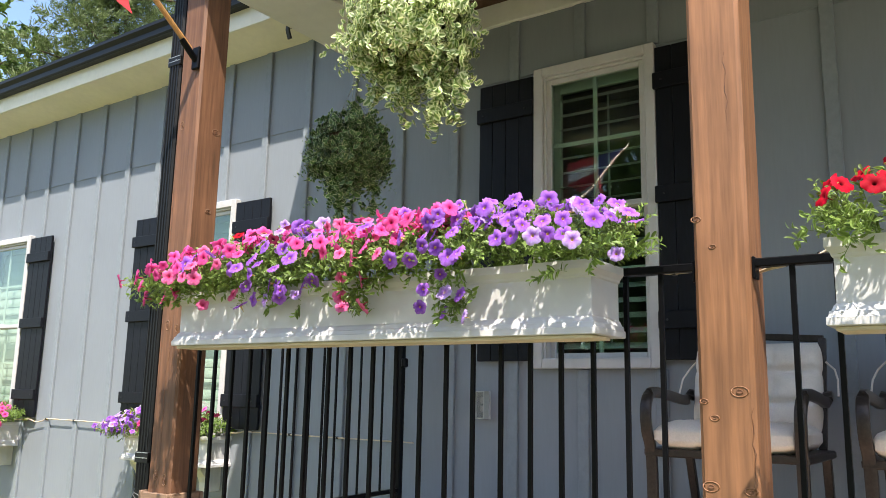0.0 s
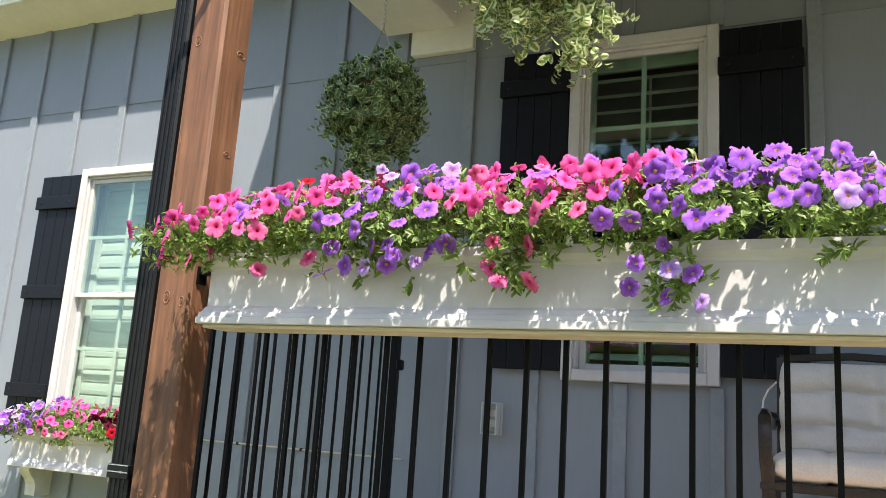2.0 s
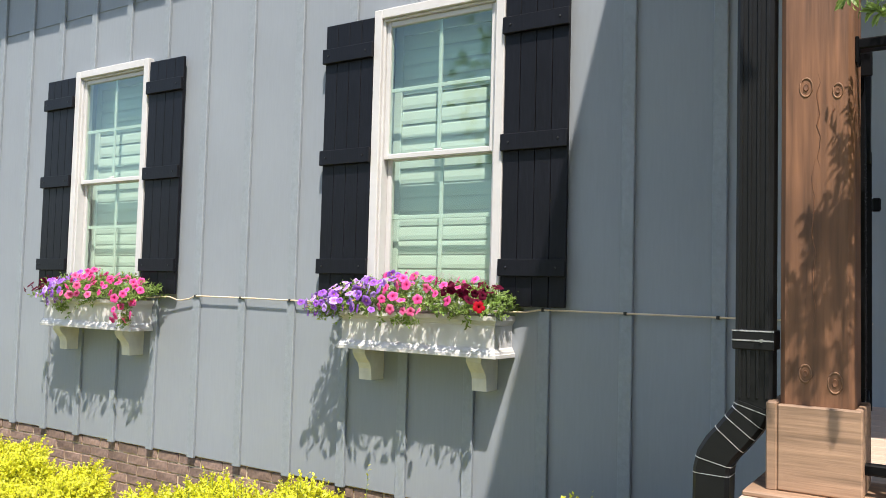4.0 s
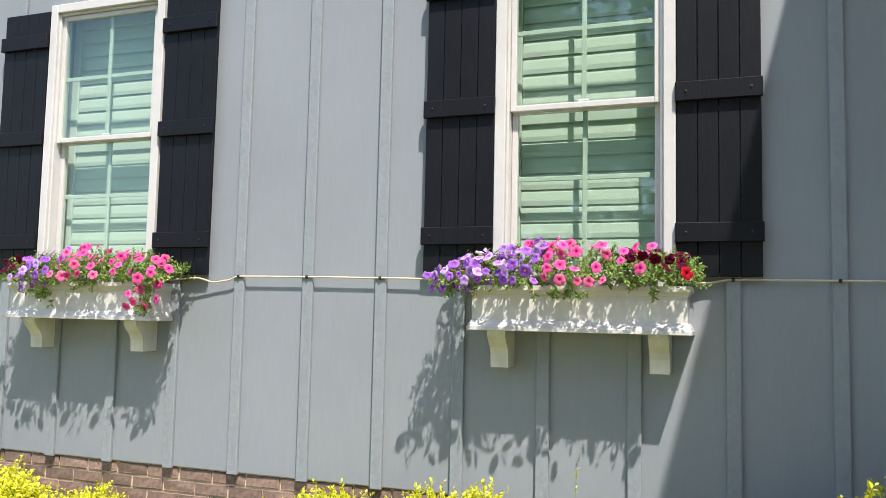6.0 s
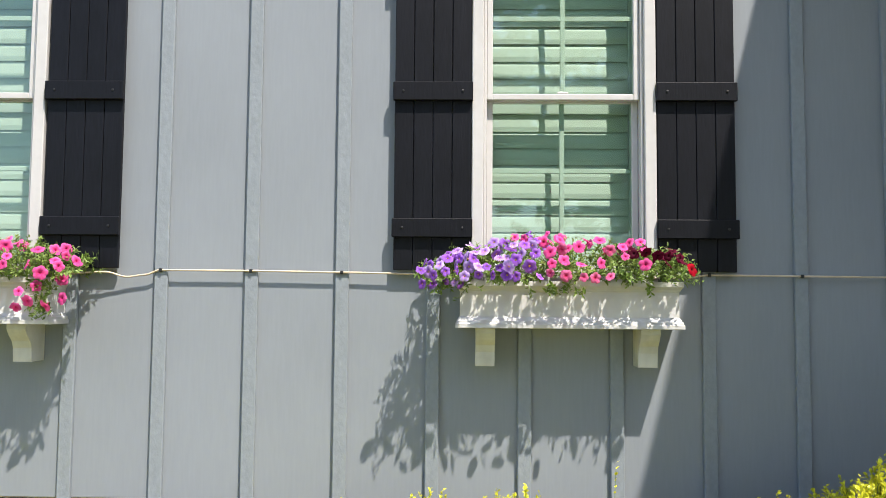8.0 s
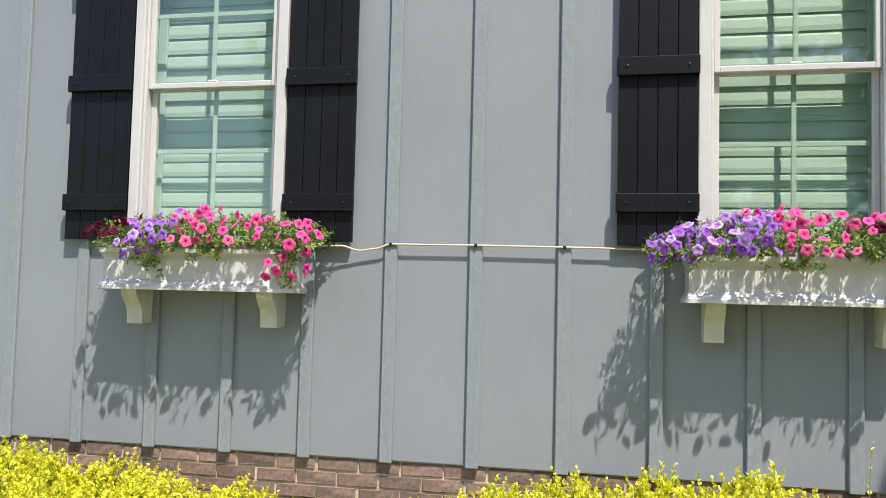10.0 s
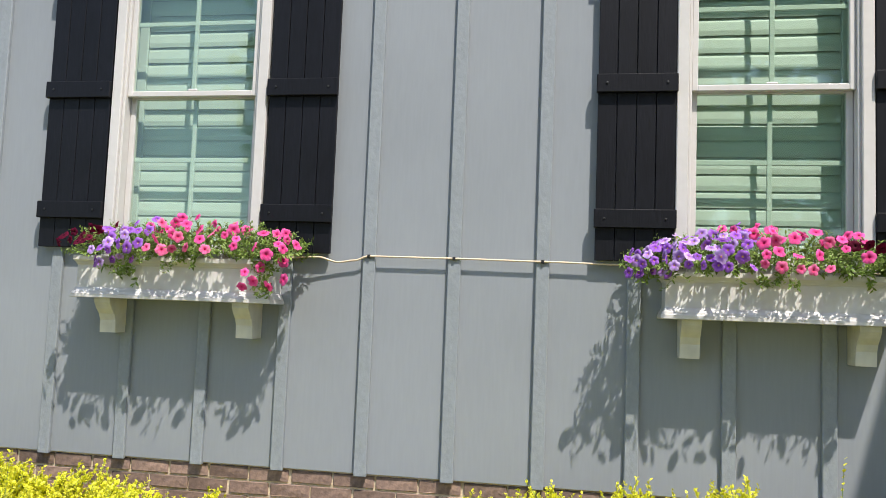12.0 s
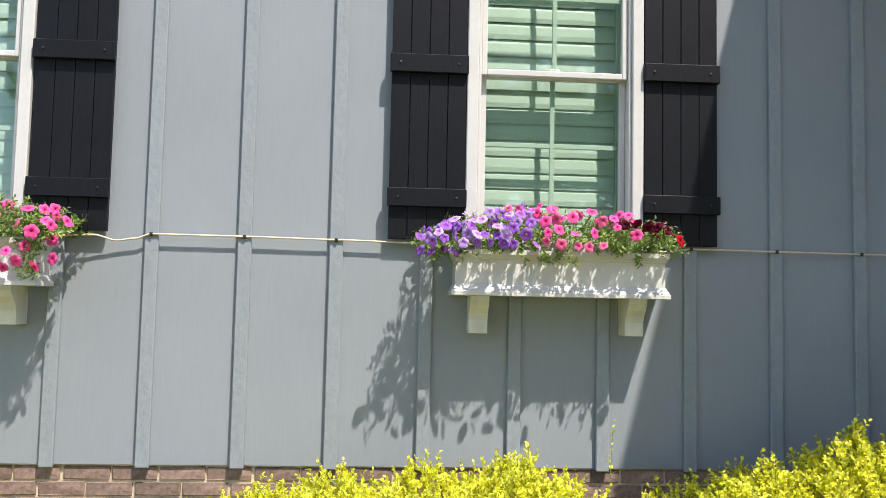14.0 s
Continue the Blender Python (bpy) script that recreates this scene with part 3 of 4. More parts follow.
# ---- planters ----
def planter(length, depth, height, at, label, name="window_box", brackets=()):
    """A moulded white box: flared foot, plain body and a stepped lip; open on top and filled with soil."""
    ob = thing(name, at, label, "planter", group="white planters")
    w = length / 2
    steps = ((0.0, 0.002), (0.002, 0.0), (0.018, 0.0), (0.020, 0.004), (0.031, 0.006), (0.033, 0.010), (0.043, 0.014), (0.049, 0.019))
    top = ((height - 0.044, 0.019), (height - 0.040, 0.015), (height - 0.034, 0.0135), (height - 0.025, 0.006), (height - 0.021, 0.003), (height, 0.003))
    s = Shape()
    rings = []
    for z, inset in steps + top:
        rings.append([s.bm.verts.new(p) for p in ((-w + inset, inset, z), (w - inset, inset, z), (w - inset, depth, z), (-w + inset, depth, z))])
    inner = 0.022
    for z in (height, height - 0.06):
        rings.append([s.bm.verts.new(p) for p in ((-w + inner, inner, z), (w - inner, inner, z), (w - inner, depth - 0.014, z), (-w + inner, depth - 0.014, z))])
    for a, b in zip(rings, rings[1:]):
        for j in range(4):
            s.bm.faces.new((a[j], a[(j + 1) % 4], b[(j + 1) % 4], b[j]))
    s.bm.faces.new(rings[0][::-1])
    s.bm.faces.new(rings[-1])
    part("body", s, PVC, ob)
    part("soil", Shape().box((-w + 0.024, 0.024, height - 0.059), (w - 0.024, depth - 0.016, height - 0.03), 0.006), SOIL, ob)
    if name == "porch_planter":
        part("base_board", Shape().box((-w + 0.015, 0.012, -0.010), (w - 0.015, 0.125, -0.0005), 0.002), PLY, ob, "raw plywood strip under the box")
    for x in brackets:
        cut = [(0.198, -0.0005), (0.03, -0.0005), (0.03, -0.022), (0.050, -0.05), (0.075, -0.075), (0.088, -0.105), (0.092, -0.165), (0.198, -0.165)]
        part("bracket", Shape().prism(cut, "x", x - 0.041, x + 0.041), BRACKET, ob, "cream painted curved wooden bracket")
    return ob


planter(0.963, 0.198, 0.20, (-5.0785, 3.751, 1.016), "white moulded window box on curved brackets under a window", brackets=(-0.353, 0.345))
planter(1.01, 0.198, 0.20, (-7.793, 3.751, 1.016), "white moulded window box on two curved brackets, sunlit", brackets=(-0.352, 0.349))
planter(1.671, 0.19, 0.19, (-1.8915, 2.012, 1.670), "long white moulded planter hung on the porch railing", "porch_planter")
planter(1.671, 0.19, 0.19, (0.306, 2.012, 1.672), "white moulded planter with red petunias on the railing", "porch_planter")


def petunias(seed, at, length, depth, top, label, colours, shoots, height, overhang, trails, flower_r=0.0255, more=1.0):
    """A row of petunia plants in one box. colours: (u0, u1, kind, count, low, high) along the box; trails: (u, drop, spread, shoots)."""
    rng = np.random.default_rng(seed)
    ob = thing("petunia_plant", (at[0], at[1], top), label, "flower", group="petunias")
    w = length / 2

    def rise(u):
        return np.interp(u, *height)

    shoots = int(shoots * 1.75)
    u = rng.uniform(-overhang[0], 1 + overhang[1], shoots)
    phi = rng.uniform(0.0, math.pi * 0.93, shoots)
    rho = np.sqrt(rng.uniform(0, 1, shoots)) * 0.92
    start = np.stack([(u - 0.5) * length, depth * 0.5 - 0.025 - np.cos(phi) * rho * (depth * 0.55 + 0.055), np.maximum(-0.01, np.sin(phi) * rho * rise(u) * 0.95)], 1)
    end_push = np.where(u < 0.06, -0.8, 0) + np.where(u > 0.94, 0.8, 0)
    way = np.stack([rng.normal(size=shoots) * 0.45 + end_push, -np.cos(phi) * 0.9 + rng.normal(size=shoots) * 0.3, 0.32 + np.sin(phi) * 0.8], 1)
    length_s = rng.uniform(0.05, 0.095, shoots)
    extra_s, extra_w, extra_l = [], [], []
    for tu, drop, spread, count in trails:
        q = tu + rng.normal(size=count) * spread
        extra_s.append(np.stack([(q - 0.5) * length, rng.uniform(-0.02, 0.02, count), rng.uniform(-drop, 0.05, count)], 1))
        extra_w.append(np.stack([rng.normal(size=count) * 0.4, -0.5 - rng.uniform(0, 0.4, count), rng.normal(size=count) * 0.3 - 0.2], 1))
        extra_l.append(rng.uniform(0.04, 0.075, count))
    start = np.concatenate([start] + extra_s)
    way = np.concatenate([way] + extra_w)
    length_s = np.concatenate([length_s] + extra_l)
    p, d, f, size, line = sprigs(rng, start, way, length_s, 9, 0.029, droop=0.15, spread=0.8, lift=0.5)
    foliage = part("foliage", leaves_mesh("foliage", p, d, f, size, PETUNIA_LEAF, 0.62), None, ob)
    tagged(foliage, kind="stuff")
    tagged(part("stem", stems_mesh("stems", start, line, 0.0016, STEM), None, ob), kind="stuff")
    taken = []
    for u0, u1, kind, count, low, high in colours:
        count = round(count * more)
        for i in range(count):
            best = None
            for _ in range(9):
                uu = u0 + (u1 - u0) * rng.uniform(0.0, 1.0)
                ph = radians(low + (min(high, 98) - low) * rng.uniform(0, 1) ** 1.2)
                h = rise(uu)
                r = rng.uniform(1.0 - 0.22 * max(0, math.sin(ph)) ** 2, 1.16)
                x = (uu - 0.5) * length
                if ph < 0:
                    y, z = -0.045 - rng.uniform(0, 0.03), math.sin(ph) * 0.20
                else:
                    y, z = depth * 0.5 - 0.025 - math.cos(ph) * r * (depth * 0.55 + 0.095), math.sin(ph) * r * (h + 0.012) + 0.012
                gap = min(((x - a) ** 2 + 0.5 * (y - b) ** 2 + (z - c) ** 2 for a, b, c in taken), default=1.0)
                if best is None or gap > best[0]:
                    best = (gap, x, y, z, uu, ph)
            _, x, y, z, uu, ph = best
            taken.append((x, y, z))
            face = (rng.normal() * 0.58 + (-0.6 if uu < 0.04 else 0.5 if uu > 0.97 else 0), -1.0 * max(0.55, math.cos(ph)) + rng.normal() * 0.3, 0.12 + 0.5 * max(0, math.sin(ph)) + rng.normal() * 0.42)
            bloom(rng, ob, kind, (x, y, z), face, flower_r * rng.uniform(0.70, 1.16))
    return ob


petunias(11, (-1.8915, 2.012), 1.64, 0.19, 1.860, "mixed pink, violet and red petunias spilling from the porch planter",
         [(-0.09, 0.05, "pink", 12, -10, 70), (0.03, 0.28, "pink", 30, 15, 100), (0.06, 0.24, "coral", 6, 0, 80), (0.17, 0.27, "red", 3, 75, 104), (0.20, 0.34, "wine", 4, 50, 104), (0.10, 0.26, "violet", 4, 5, 50), (0.10, 0.22, "coral", 2, -20, 0),
          (0.24, 0.46, "violet", 22, -22, 70), (0.24, 0.46, "lilac", 7, -22, 90), (0.28, 0.44, "violet", 5, 60, 104), (0.28, 0.46, "pink", 9, 20, 104), (0.42, 0.68, "pink", 28, 20, 100), (0.42, 0.66, "coral", 8, 5, 70), (0.50, 0.58, "coral", 4, -30, 0),
          (0.56, 0.70, "pink", 9, 50, 104), (0.58, 0.74, "wine", 7, 70, 104), (0.56, 0.68, "violet", 4, 40, 100), (0.66, 0.84, "violet", 20, 0, 80), (0.67, 0.86, "lilac", 3, 10, 90), (0.66, 0.78, "pink", 6, 40, 104),
          (0.72, 0.90, "violet", 13, 50, 104), (0.83, 1.04, "violet", 20, 30, 104), (0.86, 1.06, "violet", 6, 10, 104), (0.90, 1.06, "lilac", 3, 10, 90), (0.98, 1.06, "lilac", 2, -5, 40), (0.70, 0.79, "violet", 4, -40, 0), (0.73, 0.79, "lilac", 2, -50, -20), (1.0, 1.08, "violet", 3, 40, 80)],
         720, ((-0.1, 0.0, 0.1, 0.3, 0.5, 0.7, 0.9, 1.02, 1.1), (0.06, 0.10, 0.14, 0.165, 0.145, 0.15, 0.145, 0.12, 0.07)), (0.09, 0.05),
         [(-0.05, 0.03, 0.03, 18), (0.36, 0.07, 0.05, 26), (0.54, 0.10, 0.018, 24), (0.755, 0.12, 0.025, 26), (0.15, 0.025, 0.10, 34), (0.62, 0.03, 0.06, 16), (0.94, 0.04, 0.03, 10)], 0.0245, 1.16)
petunias(12, (-5.0785, 3.751), 0.92, 0.198, 1.214, "violet, pink and burgundy petunias in a window box",
         [(-0.18, 0.0, "violet", 11, -5, 70), (-0.17, 0.02, "lilac", 6, -5, 60), (-0.06, 0.36, "violet", 18, 0, 100), (0.0, 0.34, "lilac", 14, 5, 95), (0.25, 0.42, "pink", 5, 70, 110), (0.38, 0.85, "pink", 15, 15, 95), (0.35, 0.7, "coral", 5, 0, 60),
          (0.72, 1.0, "wine", 13, 25, 100), (0.8, 1.02, "red", 1, 10, 60), (0.3, 0.42, "violet", 2, 90, 110)],
         330, ((-0.15, 0.0, 0.2, 0.4, 0.6, 0.8, 1.0, 1.1), (0.05, 0.11, 0.15, 0.16, 0.15, 0.14, 0.10, 0.06)), (0.14, 0.04), [(-0.07, 0.03, 0.04, 16), (0.10, 0.03, 0.05, 8), (0.50, 0.05, 0.07, 14), (0.85, 0.02, 0.07, 8)], more=1.35)
petunias(13, (-7.785, 3.751), 0.97, 0.198, 1.214, "pink, violet and burgundy petunias trailing from a window box",
         [(-0.03, 0.16, "wine", 12, 20, 100), (0.12, 0.40, "violet", 12, -10, 80), (0.15, 0.4, "lilac", 6, -15, 70), (0.28, 0.9, "pink", 20, 20, 100), (0.3, 0.8, "coral", 6, 5, 60), (0.86, 1.1, "pink", 9, -40, 60), (1.0, 1.16, "pink", 4, 20, 80)],
         340, ((-0.1, 0.0, 0.2, 0.5, 0.8, 1.0, 1.15), (0.06, 0.10, 0.12, 0.155, 0.15, 0.12, 0.06)), (-0.01, 0.12), [(0.25, 0.10, 0.06, 30), (1.0, 0.16, 0.03, 34), (0.55, 0.04, 0.06, 10)], more=1.3)
petunias(14, (0.306, 2.012), 1.64, 0.19, 1.862, "red petunias with bright green leaves in a porch planter",
         [(0.0, 0.14, "red", 10, 25, 95), (0.25, 1.0, "red", 16, 10, 100)],
         430, ((-0.1, 0.0, 0.12, 0.5, 1.0), (0.04, 0.085, 0.14, 0.17, 0.15)), (0.0, 0.0), [(0.02, 0.03, 0.03, 8)], 0.026, 1.3)

# ---- porch ----
FLOOR = 0.93
deck = structure("porch_floor", Shape().box((-3.10, 2.20, 0.60), (4.9, 3.94, FLOOR - 0.030)), DECK, "wooden porch deck frame")
shape_b = Shape().box((-3.14, -0.068, -0.028), (4.9, 0.068, 0.0), 0.004).mesh("deck_board", DECK)
for i in range(13):
    part("deck_board", shape_b, None, deck, at=(0, 2.20 + 0.1415 * i, FLOOR))
part("rim_board", Shape().box((-3.13, 2.13, 0.62), (4.9, 2.198, FLOOR - 0.03), 0.004), PINE, deck)
structure("porch_skirt", Shape().box((-3.08, 2.25, -0.5), (4.9, 2.30, 0.6)), DECK, "plain boarding under the porch")
profile = [(1.98, 3.70), (1.98, 3.83), (3.95, 5.21), (3.95, 3.79), (2.03, 3.79), (2.03, 3.70)]
structure("porch_roof", Shape().prism(profile, "x", -3.551, 5.2), SHINGLE, "shingled shed roof over the porch")
structure("porch_ceiling", Shape().box((-2.86, 2.40, 3.775), (5.0, 3.95, 3.788)), CEILING, "dark stained board ceiling of the porch")
structure("porch_side_beam", Shape().box((-3.317, 2.10, 3.475), (-2.90, 3.903, 3.789), 0.006), BEAM, "cream boxed beam at the porch end")
structure("porch_front_beam", Shape().box((-2.90, 2.14, 3.45), (5.0, 2.42, 3.789), 0.006), BEAM, "cream boxed beam along the porch front")
structure("beam_return", Shape().box((-3.163, 3.905, 3.344), (-2.80, 3.949, 3.789), 0.004), BEAM, "cream trim block where the beam meets the wall")
structure("frieze", Shape().box((-2.80, 3.918, 3.637), (5.0, 3.949, 3.774), 0.004), BEAM, "cream frieze board under the porch ceiling")

structure("baseboard", Shape().box((-2.98, 3.912, FLOOR + 0.002), (4.9, 3.928, FLOOR + 0.020), 0.003), BEAM, "white base trim along the porch wall")


def post(x, label, knots, base, cracks, wood):
    ob = thing("porch_post", (x, 2.279, FLOOR), label, "post", group="porch posts")
    h = 0.069
    s = Shape().box((-h, -h, 0.0), (h, h, 3.45 - FLOOR), 0.010)
    part("timber", s, wood, ob)
    for kx, kz, side, r in knots:
        k = Shape().tube([(r * math.cos(w), r * math.sin(w), 0.0) for w in (2 * math.pi * q / 14 for q in range(14))], 0.0016, 5, closed=True)
        k2 = Shape().lathe([(r * 0.42, 0.0), (r * 0.36, 0.0024), (r * 0.1, 0.0018)], sides=12)
        turn = Matrix.Rotation(radians(90), 4, "X") if side == 0 else Matrix.Rotation(radians(90), 4, "Y")
        at = Matrix.Translation((kx, -h - 0.0002, kz - FLOOR)) if side == 0 else Matrix.Translation((h + 0.0002, kx, kz - FLOOR))
        ring = part("knot", k, KNOT_RING if base else wood, ob, "", True)
        ring.matrix_local = at @ turn @ Matrix.Diagonal((0.95, 1.5, 1, 1) if base else (1.25, 0.75, 1, 1))
        part("knot_heart", k2, KNOT, ring)
    for cx, lo, hi in cracks:
        crack = Shape()
        steps = 9
        pts = [(cx + 0.004 * math.sin(2.3 * q + lo * 9) + 0.0012 * math.sin(7 * q), -h - 0.0003, lo + (hi - lo) * q / steps - FLOOR) for q in range(steps + 1)]
        crack.tube(pts, [0.0002 + 0.0011 * math.sin(math.pi * q / steps) for q in range(steps + 1)], 4)
        part("crack", crack, KNOT, ob)
    if base:
        for a, b in (((-0.070, -0.089, 0.012), (0.086, -0.0705, 0.186)), ((-0.092, -0.090, 0.010), (-0.0705, 0.0700, 0.190)),
                     ((0.0700, -0.0700, 0.012), (0.0855, 0.066, 0.187)), ((-0.070, 0.0705, 0.012), (0.0855, 0.088, 0.186))):
            part("base_board", Shape().box(a, b, 0.003), PINE, ob, "fresh unstained pine board")
        part("foot", Shape().box((-0.13, -0.13, 0.0), (0.13, 0.13, 0.011), 0.003), PINE, ob)
    return ob


post(-3.006, "stained cedar porch post with pine base boards", [(-0.02, 1.18, 0, 0.012), (0.035, 1.165, 0, 0.014), (-0.02, 1.77, 0, 0.013), (0.04, 1.757, 0, 0.010), (-0.03, 2.62, 0, 0.012), (0.03, 2.60, 1, 0.013), (0.02, 2.25, 1, 0.010)], True, [(-0.005, 1.27, 1.62), (0.004, 1.60, 1.80), (-0.05, 2.1, 2.35)], DARK_CEDAR)
post(-0.801, "stained cedar porch post with dark knots", [(-0.03, 1.47, 0, 0.009), (0.033, 1.535, 0, 0.017), (-0.055, 1.51, 0, 0.008), (-0.045, 1.305, 0, 0.016), (0.05, 1.30, 0, 0.012), (-0.02, 1.90, 0, 0.007), (-0.06, 1.975, 0, 0.010)], False, [(0.062, 1.30, 1.50), (0.03, 2.2, 2.45)], CEDAR)

# downspout beside the left post
spout = thing("downspout", (-3.129, 2.245, 0.0), "black ribbed metal downspout strapped to the porch post", "downspout")
for nm, pts in (("pipe", [(0, 0, 3.60), (0, 0, 1.10)]),):
    part(nm, Shape().tube(pts, 0, flat=(0.038, 0.030)), GUTTER, spout)
for dx in (-0.027, -0.009, 0.009, 0.027):
    part("rib", Shape().box((dx - 0.0035, -0.0335, 1.12), (dx + 0.0035, -0.0295, 3.58), 0.001), GUTTER, spout)
bend = [(0, 0, 1.105), (-0.006, 0, 1.085), (-0.022, 0, 1.062), (-0.043, 0, 1.035), (-0.066, 0, 1.008), (-0.080, 0, 0.985), (-0.086, 0, 0.958), (-0.087, 0, 0.90), (-0.087, 0, 0.55), (-0.087, 0, 0.1)]
elbow = part("elbow", Shape().tube(bend, 0, flat=(0.0385, 0.033)), GUTTER, spout)
for i in (0, 1, 2, 3, 5, 6, 7):
    a, b = Vector(bend[i]), Vector(bend[i + 1])
    d = (b - a).normalized()
    p = a + d * 0.008
    part("crimp", Shape().tube([p, p + d * 0.0015], 0, flat=(0.0396, 0.0342)), SCUFF, elbow)
for z in (1.222, 2.912):
    st = part("strap", Shape().box((-0.042, -0.036, z), (0.042, 0.036, z + 0.042), 0.002), GUTTER, spout)
    part("strap_edge", Shape().box((-0.0425, -0.0375, z + 0.038), (0.0425, -0.0362, z + 0.041)), SCUFF, st)
    part("strap_edge", Shape().box((-0.0425, -0.0375, z + 0.018), (0.0425, -0.0362, z + 0.021)), SCUFF, st)
    part("strap_screw", Shape().lathe([(0.004, 0), (0.004, 0.003)], (0, 0, 0), 8), CHAIN, st).matrix_local = Matrix.Translation((0.018, -0.037, z + 0.02)) @ Matrix.Rotation(radians(90), 4, "X")


# railings
def railing(name, at, length, along, balusters, label, zlow=0.055, half=0.0064):
    """A steel rail panel from at, running along x or y."""
    ob = thing(name, at, label, "railing", group="porch railings")
    turn = Matrix.Identity(4) if along == "x" else Matrix.Rotation(radians(90), 4, "Z")
    part("top_rail", Shape().box((0, -0.018, 0.914), (length, 0.018, 0.936), 0.003), IRON, ob).matrix_local = turn
    part("bottom_rail", Shape().box((0, -0.013, zlow), (length, 0.013, zlow + 0.022), 0.003), IRON, ob).matrix_local = turn
    me = Shape().box((-half, -half, zlow + 0.022), (half, half, 0.914), 0.001).mesh("baluster", IRON)
    for b in balusters:
        part("baluster", me, None, ob).matrix_local = turn @ Matrix.Translation((b, 0, 0))
    for x in (0.004, length - 0.004):
        part("mount", Shape().box((x - 0.004, -0.020, 0.885), (x + 0.004, 0.020, 0.941), 0.002), IRON, ob).matrix_local = turn
    return ob


railing("railing", (-2.938, 2.25, FLOOR), 2.064, "x", [0.0745 + 0.0995 * i for i in range(20)], "black steel porch railing between two posts")
railing("railing", (-0.731, 2.25, FLOOR), 2.6, "x", [0.091 + 0.0995 * i for i in range(25)], "black steel porch railing beside a cedar post")
gate = railing("railing", (-2.935, 2.345, FLOOR), 1.46, "y", [0.05 + 0.1035 * i for i in range(13)], "black steel side railing running back to the wall", half=0.0050)
gate.rotation_euler = (0, 0, radians(5.0))
part("end_post", Shape().box((-0.02, 1.445, 0.0), (0.02, 1.485, 0.96), 0.003), IRON, gate)
part("latch", Shape().box((0.0185, 1.435, 0.735), (0.050, 1.468, 0.785), 0.006), IRON, gate, "small black gate latch")

# outlet on the porch wall
outlet = thing("outlet_box", (-2.59, WALL, 1.393), "grey outdoor electrical outlet with clear plastic cover", "outlet")
part("back_plate", Shape().box((-0.040, -0.012, 0.0), (0.040, 0.0, 0.150), 0.003), CLEAR, outlet)
cover = part("cover", Shape().box((-0.046, -0.062, 0.004), (0.030, -0.0125, 0.146), 0.010), COVER, outlet)
for a, b in (((-0.047, -0.064, 0.002), (-0.041, -0.012, 0.148)), ((0.025, -0.064, 0.002), (0.031, -0.012, 0.148)), ((-0.040, -0.064, 0.142), (0.024, -0.012, 0.148)), ((-0.040, -0.064, 0.002), (0.024, -0.012, 0.008))):
    part("cover_rim", Shape().box(a, b, 0.002), LOUVER, cover)
part("socket", Shape().box((-0.018, -0.024, 0.082), (0.018, -0.0118, 0.116), 0.005), WHITE, outlet)
part("socket", Shape().box((-0.018, -0.024, 0.036), (0.018, -0.0118, 0.070), 0.005), WHITE, outlet)


# chairs
def bent(pts, steps=5):
    """A smooth line through the points."""
    p = [Vector(q) for q in pts]
    p = [2 * p[0] - p[1]] + p + [2 * p[-1] - p[-2]]
    out = []
    for a, b, c, e in zip(p, p[1:], p[2:], p[3:]):
        for i in range(steps):
            w = i / steps
            out.append(0.5 * (2 * b + (c - a) * w + (2 * a - 5 * b + 4 * c - e) * w * w + (3 * b - a - 3 * c + e) * w ** 3))
    return out + [p[-2]]


def cushion(a, b, puff, rows, cols, axis):
    """A padded slab pulled in along stitched tuft lines at the given fractions of its height and width."""
    s = Shape().box(a, b)
    bmesh.ops.subdivide_edges(s.bm, edges=s.bm.edges[:], cuts=39, use_grid_fill=True)
    lo, hi = Vector(a), Vector(b)
    for v in s.bm.verts:
        q = [(v.co[i] - lo[i]) / (hi[i] - lo[i]) for i in range(3)]
        u, w = q[0], q[3 - axis]
        round_off = (min(1, 7 * u) * min(1, 7 * (1 - u)) * min(1, 7 * w) * min(1, 7 * (1 - w))) ** 0.45
        sag = 0.018 * math.sin(math.pi * 3 * u + 1.0)
        pull = max([0.80 * math.exp(-abs((w + sag - r) / 0.032) ** 1.2) for r in rows] + [0.42 * math.exp(-abs((u - c) / 0.026) ** 1.2) for c in cols] + [0.0])
        wrinkle = 0.05 * math.sin(23 * u + 9 * w) * math.sin(17 * w + 4 * u)
        mid = (lo[axis] + hi[axis]) / 2
        v.co[axis] = mid + (v.co[axis] - mid) * (0.34 + (0.55 + puff) * round_off * (1 - pull) + wrinkle * round_off)
        cx = (lo[0] + hi[0]) / 2
        v.co[0] = cx + (v.co[0] - cx) * (1 - 0.06 * abs(2 * w - 1) ** 6 - 0.02 * max([math.exp(-((w - r) / 0.04) ** 2) for r in rows] + [0.0]))
    return s


